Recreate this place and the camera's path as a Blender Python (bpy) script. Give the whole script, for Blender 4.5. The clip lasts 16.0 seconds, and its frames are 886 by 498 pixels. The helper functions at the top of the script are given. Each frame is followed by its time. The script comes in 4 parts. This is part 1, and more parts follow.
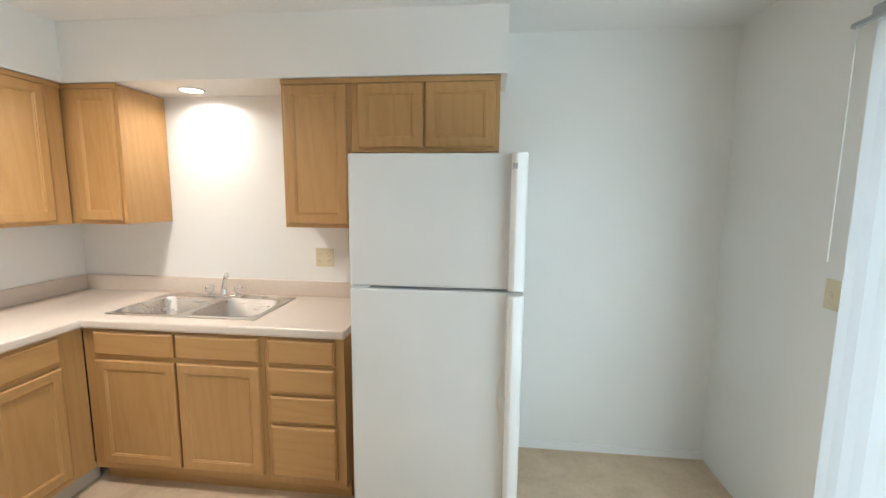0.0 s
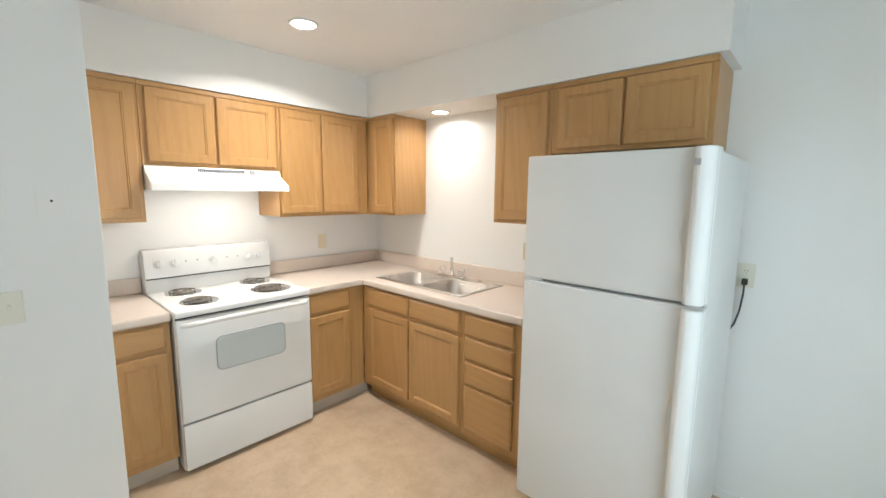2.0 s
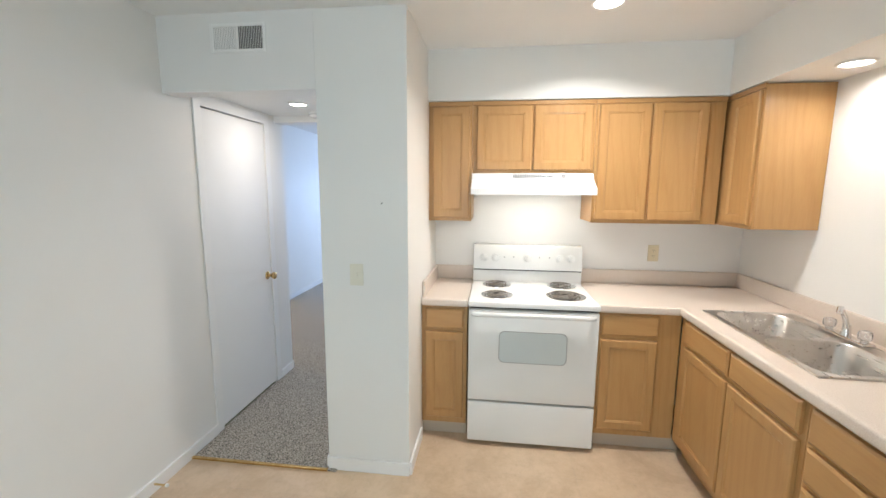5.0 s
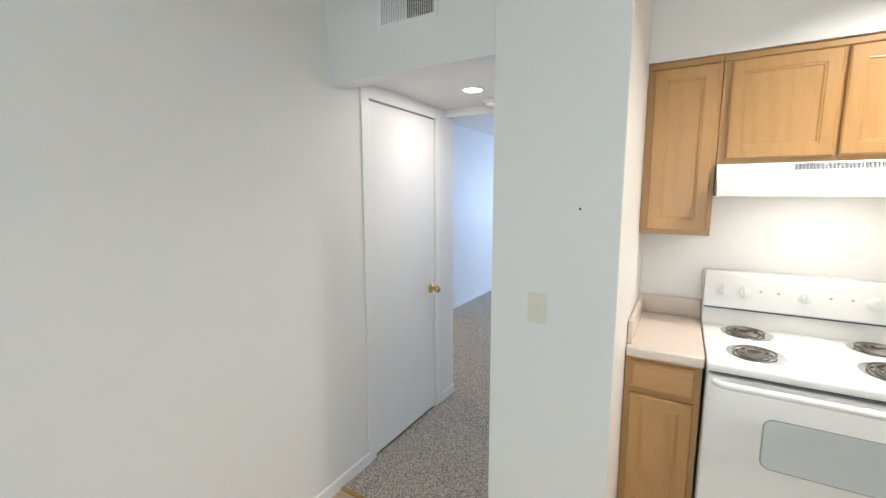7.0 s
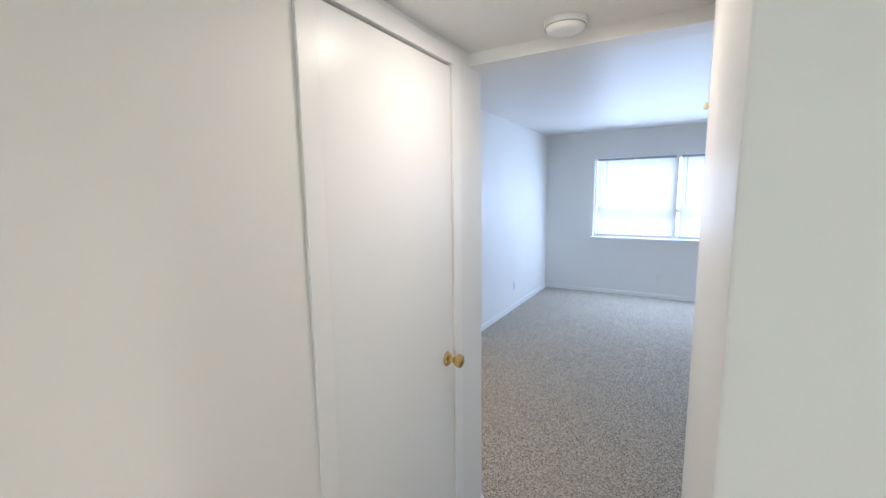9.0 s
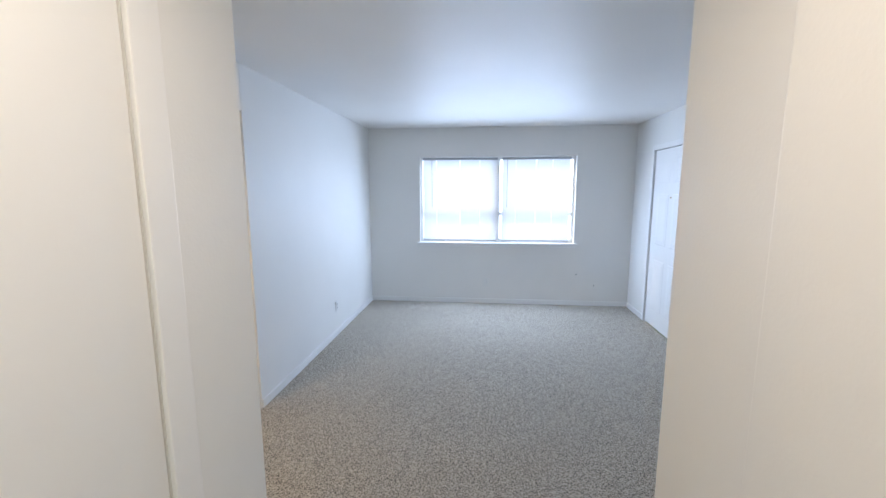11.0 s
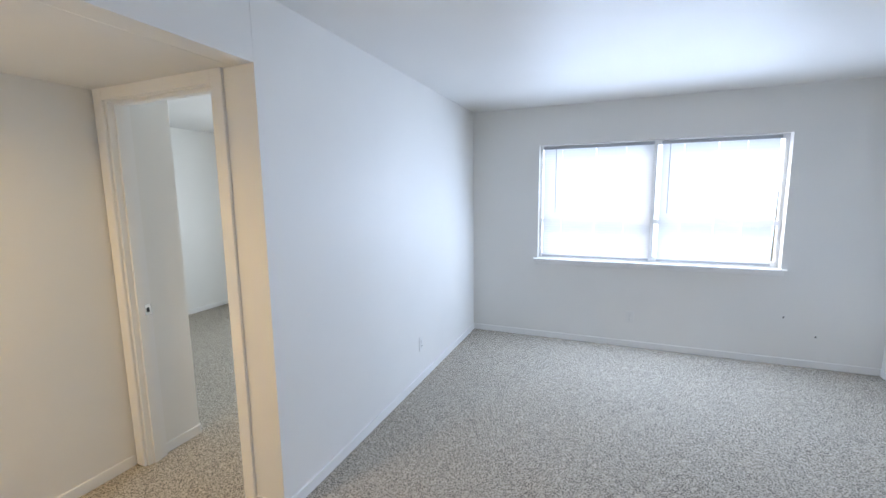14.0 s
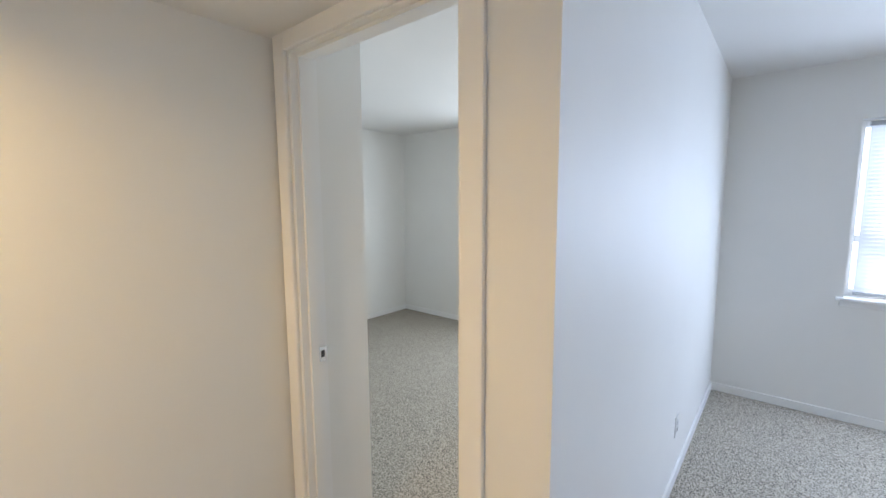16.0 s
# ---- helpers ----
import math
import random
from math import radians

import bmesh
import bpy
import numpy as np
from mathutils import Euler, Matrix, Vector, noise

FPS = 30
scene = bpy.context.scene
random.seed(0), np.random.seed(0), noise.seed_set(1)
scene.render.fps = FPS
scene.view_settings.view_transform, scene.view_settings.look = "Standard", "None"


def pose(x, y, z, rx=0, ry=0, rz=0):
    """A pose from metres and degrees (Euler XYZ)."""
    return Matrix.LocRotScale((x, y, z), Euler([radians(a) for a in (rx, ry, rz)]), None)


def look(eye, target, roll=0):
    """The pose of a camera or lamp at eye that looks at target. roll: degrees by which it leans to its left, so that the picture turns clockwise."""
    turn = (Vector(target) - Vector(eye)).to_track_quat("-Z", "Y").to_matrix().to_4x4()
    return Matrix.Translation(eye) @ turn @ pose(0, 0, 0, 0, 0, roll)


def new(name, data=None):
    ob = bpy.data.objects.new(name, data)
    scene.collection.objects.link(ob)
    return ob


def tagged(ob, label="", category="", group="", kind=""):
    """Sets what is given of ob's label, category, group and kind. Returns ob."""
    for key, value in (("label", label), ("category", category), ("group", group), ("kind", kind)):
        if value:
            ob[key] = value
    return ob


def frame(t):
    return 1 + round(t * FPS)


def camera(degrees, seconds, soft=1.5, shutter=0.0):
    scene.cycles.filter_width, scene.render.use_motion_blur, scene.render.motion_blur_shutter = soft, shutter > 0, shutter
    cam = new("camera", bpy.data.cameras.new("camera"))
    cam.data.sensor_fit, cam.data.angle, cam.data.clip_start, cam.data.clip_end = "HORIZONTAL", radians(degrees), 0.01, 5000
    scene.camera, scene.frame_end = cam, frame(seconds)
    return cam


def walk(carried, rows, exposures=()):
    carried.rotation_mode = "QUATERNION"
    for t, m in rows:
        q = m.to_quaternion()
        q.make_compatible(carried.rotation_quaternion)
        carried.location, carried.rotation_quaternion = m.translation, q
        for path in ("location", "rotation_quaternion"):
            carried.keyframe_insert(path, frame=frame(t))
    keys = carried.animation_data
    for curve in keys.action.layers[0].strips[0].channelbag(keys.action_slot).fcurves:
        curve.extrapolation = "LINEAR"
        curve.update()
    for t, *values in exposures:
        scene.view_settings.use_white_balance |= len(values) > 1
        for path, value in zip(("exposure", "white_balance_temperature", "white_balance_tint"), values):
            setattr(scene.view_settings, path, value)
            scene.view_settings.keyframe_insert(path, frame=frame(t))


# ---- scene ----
cam = camera(94.5, 16.0)
PATH = [
    (0, (2.644, -2.42, 1.54), (2.436, -0.447, 1.286), 0.5),
    (0.5, (2.765, -2.463, 1.544), (2.228, -0.553, 1.287), 0.5),
    (1, (2.873, -2.469, 1.554), (2.041, -0.668, 1.298), 0.6),
    (1.5, (2.981, -2.444, 1.551), (1.877, -0.797, 1.285), 0.6),
    (2, (3.064, -2.409, 1.546), (1.724, -0.949, 1.275), 0.6),
    (2.5, (3.129, -2.32, 1.55), (1.577, -1.089, 1.274), 0.5),
    (3, (3.116, -2.178, 1.563), (1.391, -1.202, 1.291), 0.4),
    (3.5, (3.087, -2.083, 1.558), (1.236, -1.374, 1.286), 0.3),
    (3.7, (3.076, -1.997, 1.568), (1.18, -1.42, 1.295), -0.0),
    (5.8, (2.952, -1.687, 1.577), (1.059, -2.27, 1.299), 0.4),
    (6, (2.894, -1.744, 1.558), (1.02, -2.388, 1.29), 0.2),
    (6.5, (2.701, -1.823, 1.554), (0.901, -2.653, 1.286), 0.2),
    (7, (2.475, -1.966, 1.554), (0.76, -2.961, 1.288), 0.0),
    (7.5, (2.213, -2.116, 1.551), (0.579, -3.238, 1.288), 0.0),
    (8, (1.944, -2.296, 1.54), (0.34, -3.463, 1.284), 0.0),
    (8.2, (1.848, -2.376, 1.543), (0.24, -3.537, 1.285), -0.1),
    (10.3, (0.942, -2.89, 1.608), (-0.984, -3.353, 1.329), -0.4),
    (10.5, (0.863, -2.91, 1.587), (-1.083, -3.284, 1.311), 0.0),
    (11, (0.613, -2.931, 1.614), (-1.355, -3.133, 1.325), -0.1),
    (11.5, (0.406, -2.928, 1.608), (-1.571, -3.004, 1.313), 0.1),
    (12, (0.161, -2.899, 1.6), (-1.817, -2.896, 1.31), -0.3),
    (12.5, (-0.06, -2.875, 1.579), (-2.04, -2.895, 1.296), -0.4),
    (13, (-0.301, -2.915, 1.597), (-2.264, -3.164, 1.308), -0.5),
    (13.5, (-0.498, -2.985, 1.579), (-2.412, -3.493, 1.299), -0.7),
    (14, (-0.686, -3.132, 1.576), (-2.52, -3.882, 1.306), -0.7),
    (14.5, (-0.833, -3.318, 1.573), (-2.575, -4.265, 1.311), -0.8),
    (15, (-1.006, -3.559, 1.564), (-2.642, -4.681, 1.313), -0.8),
    (15.5, (-1.15, -3.864, 1.537), (-2.705, -5.1, 1.302), -0.7),
    (16, (-1.253, -4.188, 1.538), (-2.78, -5.459, 1.307), -0.3),
]
walk(cam, [(t, look(eye, target, roll)) for t, eye, target, roll in PATH],
     [(0.0, 0.02, 6500, 10), (5.8, 0.0, 6400, 10), (8.2, 0.08, 6500, 10), (10.4, -0.16, 7000, 11), (11.2, -0.12, 7100, 11), (12.6, -0.06, 7500, 11), (16.0, -0.04, 7500, 12)])

# ---- world, sun, lamps ----
world = bpy.data.worlds.new("sky")
scene.world = world
world.use_nodes = True
wn = world.node_tree
sky = wn.nodes.new("ShaderNodeTexSky")
sky.sky_type = "NISHITA"
sky.sun_disc = False
sky.sun_elevation = radians(41)
sky.sun_rotation = radians(228)
wn.links.new(sky.outputs[0], wn.nodes["Background"].inputs[0])
wn.nodes["Background"].inputs[1].default_value = 0.15

sun_data = bpy.data.lights.new("sun", "SUN")
sun_data.energy, sun_data.angle, sun_data.color = 3.2, radians(0.53), (1.0, 0.93, 0.84)
sun_lamp = new("sun", sun_data)
sun_lamp.matrix_world = look((-12, -13, 12), (-12 + 0.74 * 0.755, -13 + 0.67 * 0.755, 12 - 0.656))

DAY = (0.465, 0.65, 1.0)
PATIO_DAY = (0.74, 0.92, 1.0)
WARM = (1.0, 0.955, 0.905)
AMBER = (1.0, 0.72, 0.34)


def area_lamp(name, m, sx, sy, watts, colour, shape="RECTANGLE", spread=180):
    d = bpy.data.lights.new(name, "AREA")
    d.shape, d.size, d.size_y, d.energy, d.color = shape, sx, sy, watts, colour
    d.spread = radians(spread)
    ob = new(name, d)
    ob.matrix_world = m
    return ob


WIN_W, PATIO_W, BED_W = 38, 30, 75
area_lamp("window_skylight", look((-5.32, -2.78, 1.46), (-4, -2.78, 1.40)), 2.1, 1.2, WIN_W, DAY)
# fill lamps added before the blind for the sky's light, aimed slightly down
for z in (1.12, 1.46, 1.80):
    area_lamp("window_fill", look((-5.06, -2.78, z), (-4.06, -2.78, z - 0.38)), 2.0, 0.3, 24, DAY)
area_lamp("patio_skylight", look((4.30, -1.85, 1.1), (3, -1.85, 1.05)), 1.6, 2.0, PATIO_W, PATIO_DAY)
# fill lamp added on the room side of the vanes, brightening the kitchen
area_lamp("patio_fill", look((3.85, -1.75, 1.1), (3, -1.75, 1.05)), 1.6, 2.0, 20, PATIO_DAY)
area_lamp("bedroom_skylight", look((-5.56, -5.95, 1.45), (-4, -5.95, 1.4)), 1.4, 1.2, BED_W, (0.60, 0.77, 1.0))

# ---- materials ----


class Mat:
    """A node material with short ways to add noise, ramps and bump."""

    def __init__(self, name, base=(0.8, 0.8, 0.8), rough=0.6, metal=0.0):
        self.m = bpy.data.materials.new(name)
        self.m.use_nodes = True
        self.t = self.m.node_tree
        self.b = self.t.nodes["Principled BSDF"]
        self.set("Base Color", (*base, 1))
        self.set("Roughness", rough)
        self.set("Metallic", metal)
        self.coord = self.t.nodes.new("ShaderNodeTexCoord")

    def set(self, key, v):
        self.b.inputs[key].default_value = v

    def link(self, a, b):
        self.t.links.new(a, b)

    def mapped(self, scale=(1, 1, 1), rot=(0, 0, 0)):
        n = self.t.nodes.new("ShaderNodeMapping")
        n.inputs["Scale"].default_value = scale
        n.inputs["Rotation"].default_value = rot
        self.link(self.coord.outputs["Object"], n.inputs["Vector"])
        return n.outputs[0]

    def noise(self, scale, detail=3, rough=0.5, vec=None, distort=0.0):
        n = self.t.nodes.new("ShaderNodeTexNoise")
        n.inputs["Scale"].default_value = scale
        n.inputs["Detail"].default_value = detail
        n.inputs["Roughness"].default_value = rough
        n.inputs["Distortion"].default_value = distort
        self.link(vec if vec else self.coord.outputs["Object"], n.inputs["Vector"])
        return n.outputs["Fac"]

    def voronoi(self, scale, out="Distance", vec=None, feature="F1"):
        n = self.t.nodes.new("ShaderNodeTexVoronoi")
        n.feature = feature
        n.inputs["Scale"].default_value = scale
        self.link(vec if vec else self.coord.outputs["Object"], n.inputs["Vector"])
        return n.outputs[out]

    def ramp(self, fac, stops):
        n = self.t.nodes.new("ShaderNodeValToRGB")
        e = n.color_ramp.elements
        while len(e) < len(stops):
            e.new(0.5)
        for i, (p, c) in enumerate(stops):
            e[i].position = p
            e[i].color = (*c, 1) if len(c) == 3 else c
        self.link(fac, n.inputs[0])
        return n.outputs[0]

    def mix(self, fac, a, b, mode="MIX"):
        n = self.t.nodes.new("ShaderNodeMix")
        n.data_type, n.blend_type = "RGBA", mode
        for sock, v in ((n.inputs[0], fac), (n.inputs[6], a), (n.inputs[7], b)):
            if isinstance(v, (int, float)):
                sock.default_value = v
            elif isinstance(v, tuple):
                sock.default_value = (*v, 1)
            else:
                self.link(v, sock)
        return n.outputs[2]

    def colour(self, out):
        self.link(out, self.b.inputs["Base Color"])
        return self

    def rough(self, out):
        self.link(out, self.b.inputs["Roughness"])
        return self

    def bump(self, height, strength=0.2, dist=0.002):
        n = self.t.nodes.new("ShaderNodeBump")
        n.inputs["Strength"].default_value = strength
        n.inputs["Distance"].default_value = dist
        if self.b.inputs["Normal"].is_linked:
            self.link(self.b.inputs["Normal"].links[0].from_socket, n.inputs["Normal"])
        self.link(height, n.inputs["Height"])
        self.link(n.outputs[0], self.b.inputs["Normal"])
        return self


def paint(name, c, rough=0.55, peel=0.12):
    k = Mat(name, c, rough)
    lo = tuple(v * 0.965 for v in c)
    k.colour(k.ramp(k.noise(1.1, 4), [(0.35, lo), (0.65, c)]))
    k.bump(k.noise(160, 2), peel, 0.002)
    k.bump(k.noise(6, 2), 0.06, 0.01)
    return k.m


def oak(name, scale):
    k = Mat(name, rough=0.34)
    info = k.t.nodes.new("ShaderNodeObjectInfo")
    shift = k.t.nodes.new("ShaderNodeVectorMath")
    shift.operation = "MULTIPLY_ADD"
    k.link(info.outputs["Random"], shift.inputs[0])
    shift.inputs[1].default_value = (7.0, 5.0, 3.0)
    k.link(k.mapped(scale), shift.inputs[2])
    v = shift.outputs[0]
    wave = k.t.nodes.new("ShaderNodeTexWave")
    wave.wave_type, wave.bands_direction = "BANDS", "DIAGONAL"
    for key, val in (("Scale", 1.7), ("Distortion", 15.0), ("Detail", 3.0), ("Detail Scale", 0.55), ("Detail Roughness", 0.55)):
        wave.inputs[key].default_value = val
    k.link(v, wave.inputs["Vector"])
    fine = k.noise(22.0, 3, 0.6, v)
    big = k.noise(2.2, 3, 0.55)
    c = k.ramp(wave.outputs["Fac"], [(0.02, (0.45, 0.247, 0.091)), (0.22, (0.472, 0.264, 0.10)), (0.8, (0.485, 0.277, 0.107))])
    c = k.mix(k.ramp(fine, [(0.40, (0.16, 0.16, 0.16)), (0.56, (0, 0, 0))]), c, (0.33, 0.17, 0.06))
    c = k.mix(k.ramp(big, [(0.4, (0.0, 0.0, 0.0)), (0.7, (0.35, 0.35, 0.35))]), c, (0.53, 0.315, 0.13))
    c = k.mix(k.ramp(info.outputs["Random"], [(0.0, (0, 0, 0)), (1.0, (0.25, 0.25, 0.25))]), c, (0.41, 0.215, 0.078))
    k.colour(c)
    k.rough(k.ramp(big, [(0.3, (0.28, 0.28, 0.28)), (0.7, (0.40, 0.40, 0.40))]))
    k.bump(fine, 0.10, 0.001)
    return k.m


M = {}
M["wall"] = paint("wall_paint", (0.84, 0.83, 0.80))
M["ceil"] = paint("ceiling_paint", (0.82, 0.81, 0.79), 0.5, 0.25)
M["trim"] = paint("trim_paint", (0.87, 0.865, 0.85), 0.38, 0.03)
M["door"] = paint("door_paint", (0.85, 0.85, 0.84), 0.36, 0.03)
M["oak_v"] = oak("oak_upright", (6, 6, 0.55))
M["oak_h"] = oak("oak_level", (0.55, 0.55, 6))

k = Mat("carpet", rough=0.95)
c = k.ramp(k.voronoi(170, "Color"), [(0.15, (0.33, 0.29, 0.24)), (0.85, (0.62, 0.555, 0.47))])
c = k.mix(k.ramp(k.voronoi(100), [(0.30, (0.92, 0.92, 0.92)), (0.42, (0, 0, 0))]), c, (0.035, 0.029, 0.023))
c = k.mix(k.ramp(k.voronoi(135, vec=k.mapped((1, 1, 1), (0.4, 0.2, 0.9))), [(0.24, (0.8, 0.8, 0.8)), (0.36, (0, 0, 0))]), c, (0.10, 0.084, 0.068))
c = k.mix(k.ramp(k.noise(1.3, 4, 0.6), [(0.4, (0, 0, 0)), (0.7, (0.16, 0.16, 0.16))]), c, (0.44, 0.40, 0.345))
k.colour(c)
k.bump(k.voronoi(150), 0.25, 0.002)
M["carpet"] = k.m

k = Mat("vinyl_tile", rough=0.33)
v = k.mapped((1, 1, 1))
br = k.t.nodes.new("ShaderNodeTexBrick")
br.offset = 0.0
br.inputs["Scale"].default_value = 1.0
br.inputs["Mortar Size"].default_value = 0.003
br.inputs["Mortar Smooth"].default_value = 0.6
br.inputs["Brick Width"].default_value = 0.305
br.inputs["Row Height"].default_value = 0.305
br.inputs["Color1"].default_value = (0.56, 0.415, 0.275, 1)
br.inputs["Color2"].default_value = (0.51, 0.37, 0.242, 1)
br.inputs["Mortar"].default_value = (0.50, 0.375, 0.26, 1)
k.link(v, br.inputs["Vector"])
mott = k.noise(5.5, 7, 0.72, None, 0.25)
c = k.mix(k.ramp(mott, [(0.38, (0, 0, 0)), (0.60, (0.8, 0.8, 0.8))]), br.outputs["Color"], (0.66, 0.51, 0.36))
c = k.mix(k.ramp(k.noise(34, 4), [(0.55, (0, 0, 0)), (0.75, (0.35, 0.35, 0.35))]), c, (0.46, 0.335, 0.225))
k.colour(c)
k.bump(mott, 0.05, 0.002)
k.rough(k.ramp(k.noise(3, 3), [(0.3, (0.28, 0.28, 0.28)), (0.7, (0.45, 0.45, 0.45))]))
M["vinyl"] = k.m

k = Mat("laminate", rough=0.32)
k.colour(k.ramp(k.noise(260, 2), [(0.35, (0.63, 0.535, 0.455)), (0.6, (0.72, 0.63, 0.55))]))
M["laminate"] = k.m

k = Mat("white_enamel", (0.80, 0.80, 0.78), 0.22)
k.colour(k.ramp(k.noise(2.2, 3), [(0.35, (0.765, 0.765, 0.745)), (0.7, (0.81, 0.81, 0.795))]))
k.bump(k.noise(60, 2), 0.03, 0.001)
M["enamel"] = k.m
k = Mat("fridge_enamel", (0.74, 0.74, 0.72), 0.34)
k.colour(k.ramp(k.noise(1.6, 3), [(0.35, (0.69, 0.69, 0.67)), (0.7, (0.74, 0.74, 0.725))]))
k.bump(k.noise(420, 2), 0.22, 0.0015)
M["fridge"] = k.m
k = Mat("yellowed_plastic", (0.72, 0.60, 0.46), 0.4)
k.colour(k.ramp(k.noise(14, 4), [(0.35, (0.73, 0.645, 0.545)), (0.65, (0.74, 0.70, 0.65))]))
M["stain"] = k.m
M["chrome"] = Mat("chrome", (0.80, 0.80, 0.80), 0.12, 1.0).m
k = Mat("stainless", (0.64, 0.61, 0.575), 0.3, 1.0)
k.rough(k.ramp(k.noise(5, 4, 0.6, k.mapped((1, 14, 14))), [(0.3, (0.25, 0.25, 0.25)), (0.7, (0.36, 0.36, 0.36))]))
M["steel"] = k.m
k = Mat("brass", (0.72, 0.50, 0.22), 0.22, 1.0)
k.colour(k.ramp(k.noise(30, 3), [(0.35, (0.58, 0.38, 0.15)), (0.7, (0.76, 0.55, 0.26))]))
M["brass"] = k.m
M["pale"] = Mat("aged_white_plastic", (0.74, 0.71, 0.60), 0.38).m
M["almond"] = Mat("almond_plastic", (0.70, 0.62, 0.44), 0.35).m
M["white_plastic"] = Mat("white_plastic", (0.80, 0.80, 0.78), 0.35).m
M["black"] = Mat("plain_black", (0.02, 0.02, 0.02), 0.5).m
M["dark"] = Mat("dark_slot", (0.05, 0.05, 0.05), 0.7).m
M["coil"] = Mat("coil_iron", (0.24, 0.22, 0.195), 0.36, 0.85).m
M["grey"] = Mat("plain_grey", (0.35, 0.35, 0.35), 0.5).m
# the rails' backlit shade is put into this grey; wands share it
M["backlit_grey"] = Mat("blind_backlit_grey", (0.42, 0.43, 0.45), 0.45).m
M["oven_glass"] = Mat("oven_window", (0.60, 0.65, 0.65), 0.10).m
M["kick"] = paint("worn_kick_board", (0.50, 0.42, 0.33), 0.6, 0.05)
k = Mat("clear_acrylic", (0.95, 0.95, 0.95), 0.1)
k.set("Transmission Weight", 0.85)
M["acrylic"] = k.m
k = Mat("pane_glass", (1, 1, 1), 0.0)
k.set("Transmission Weight", 1.0)
k.set("IOR", 1.1)
M["glass"] = k.m


def translucent(name, c, through_part):
    k = Mat(name, c, 0.5)
    n = k.t.nodes.new("ShaderNodeBsdfTranslucent")
    n.inputs[0].default_value = (*c, 1)
    x = k.t.nodes.new("ShaderNodeMixShader")
    x.inputs[0].default_value = through_part
    k.link(k.b.outputs[0], x.inputs[1])
    k.link(n.outputs[0], x.inputs[2])
    k.link(x.outputs[0], k.t.nodes["Material Output"].inputs[0])
    return k.m


M["slat"] = translucent("blind_slat", (0.86, 0.87, 0.88), 0.33)
M["vane"] = translucent("blind_vane", (0.84, 0.86, 0.88), 0.45)


def glow(name, c, s):
    k = Mat(name, c, 0.5)
    k.set("Emission Color", (*c, 1))
    k.set("Emission Strength", s)
    return k.m


M["lens"] = glow("lamp_lens", (1.0, 0.93, 0.82), 14)
M["hood_lens"] = glow("hood_lamp_lens", (1.0, 0.93, 0.80), 10)
k = Mat("outdoor_ground", rough=0.9)
k.colour(k.ramp(k.noise(0.6, 5), [(0.35, (0.16, 0.17, 0.09)), (0.7, (0.32, 0.30, 0.24))]))
M["ground"] = k.m

# ---- building helpers ----


def box(bm, x0, x1, y0, y1, z0, z1, bevel=0.0, seg=1):
    vs = [bm.verts.new(p) for p in ((x0, y0, z0), (x1, y0, z0), (x1, y1, z0), (x0, y1, z0),
                                    (x0, y0, z1), (x1, y0, z1), (x1, y1, z1), (x0, y1, z1))]
    fs = [bm.faces.new([vs[i] for i in q]) for q in
          ((3, 2, 1, 0), (4, 5, 6, 7), (0, 1, 5, 4), (1, 2, 6, 5), (2, 3, 7, 6), (3, 0, 4, 7))]
    if bevel:
        es = list({e for f in fs for e in f.edges})
        bmesh.ops.bevel(bm, geom=es, offset=bevel, segments=seg, affect="EDGES", profile=0.6)


def cyl(bm, p, axis, r, h, seg=24, r2=None, bevel=0.0):
    """A cylinder or cone from p along an axis."""
    m = Vector(axis).normalized().to_track_quat("Z", "Y").to_matrix().to_4x4()
    m = Matrix.Translation(Vector(p) + Vector(axis).normalized() * h / 2) @ m
    made = bmesh.ops.create_cone(bm, cap_ends=True, segments=seg, radius1=r, radius2=r if r2 is None else r2, depth=h, matrix=m)
    if bevel:
        vs = set(made["verts"])
        es = [e for e in bm.edges if e.verts[0] in vs and e.verts[1] in vs and any(len(f.verts) > 4 for f in e.link_faces)]
        bmesh.ops.bevel(bm, geom=es, offset=bevel, segments=2, affect="EDGES")


def lathe(bm, p, axis, prof, seg=24):
    """A turned shape: (radius, height) pairs along an axis from p."""
    q = Vector(axis).normalized().to_track_quat("Z", "Y").to_matrix()
    rings = []
    for r, h in prof:
        rings.append([bm.verts.new(Vector(p) + q @ Vector((r * math.cos(a), r * math.sin(a), h)))
                      for a in [2 * math.pi * i / seg for i in range(seg)]])
    for a, b in zip(rings, rings[1:]):
        for i in range(seg):
            bm.faces.new((a[i], a[(i + 1) % seg], b[(i + 1) % seg], b[i]))
    bm.faces.new(rings[0][::-1])
    bm.faces.new(rings[-1])


def ring(bm, c, r, tube, z_axis=(0, 0, 1), seg=32, ts=8):
    q = Vector(z_axis).normalized().to_track_quat("Z", "Y").to_matrix()
    rows = []
    for i in range(seg):
        a = 2 * math.pi * i / seg
        rows.append([bm.verts.new(Vector(c) + q @ Vector(((r + tube * math.cos(b)) * math.cos(a),
                                                         (r + tube * math.cos(b)) * math.sin(a), tube * math.sin(b))))
                     for b in [2 * math.pi * j / ts for j in range(ts)]])
    for i in range(seg):
        for j in range(ts):
            bm.faces.new((rows[i][j], rows[(i + 1) % seg][j], rows[(i + 1) % seg][(j + 1) % ts], rows[i][(j + 1) % ts]))


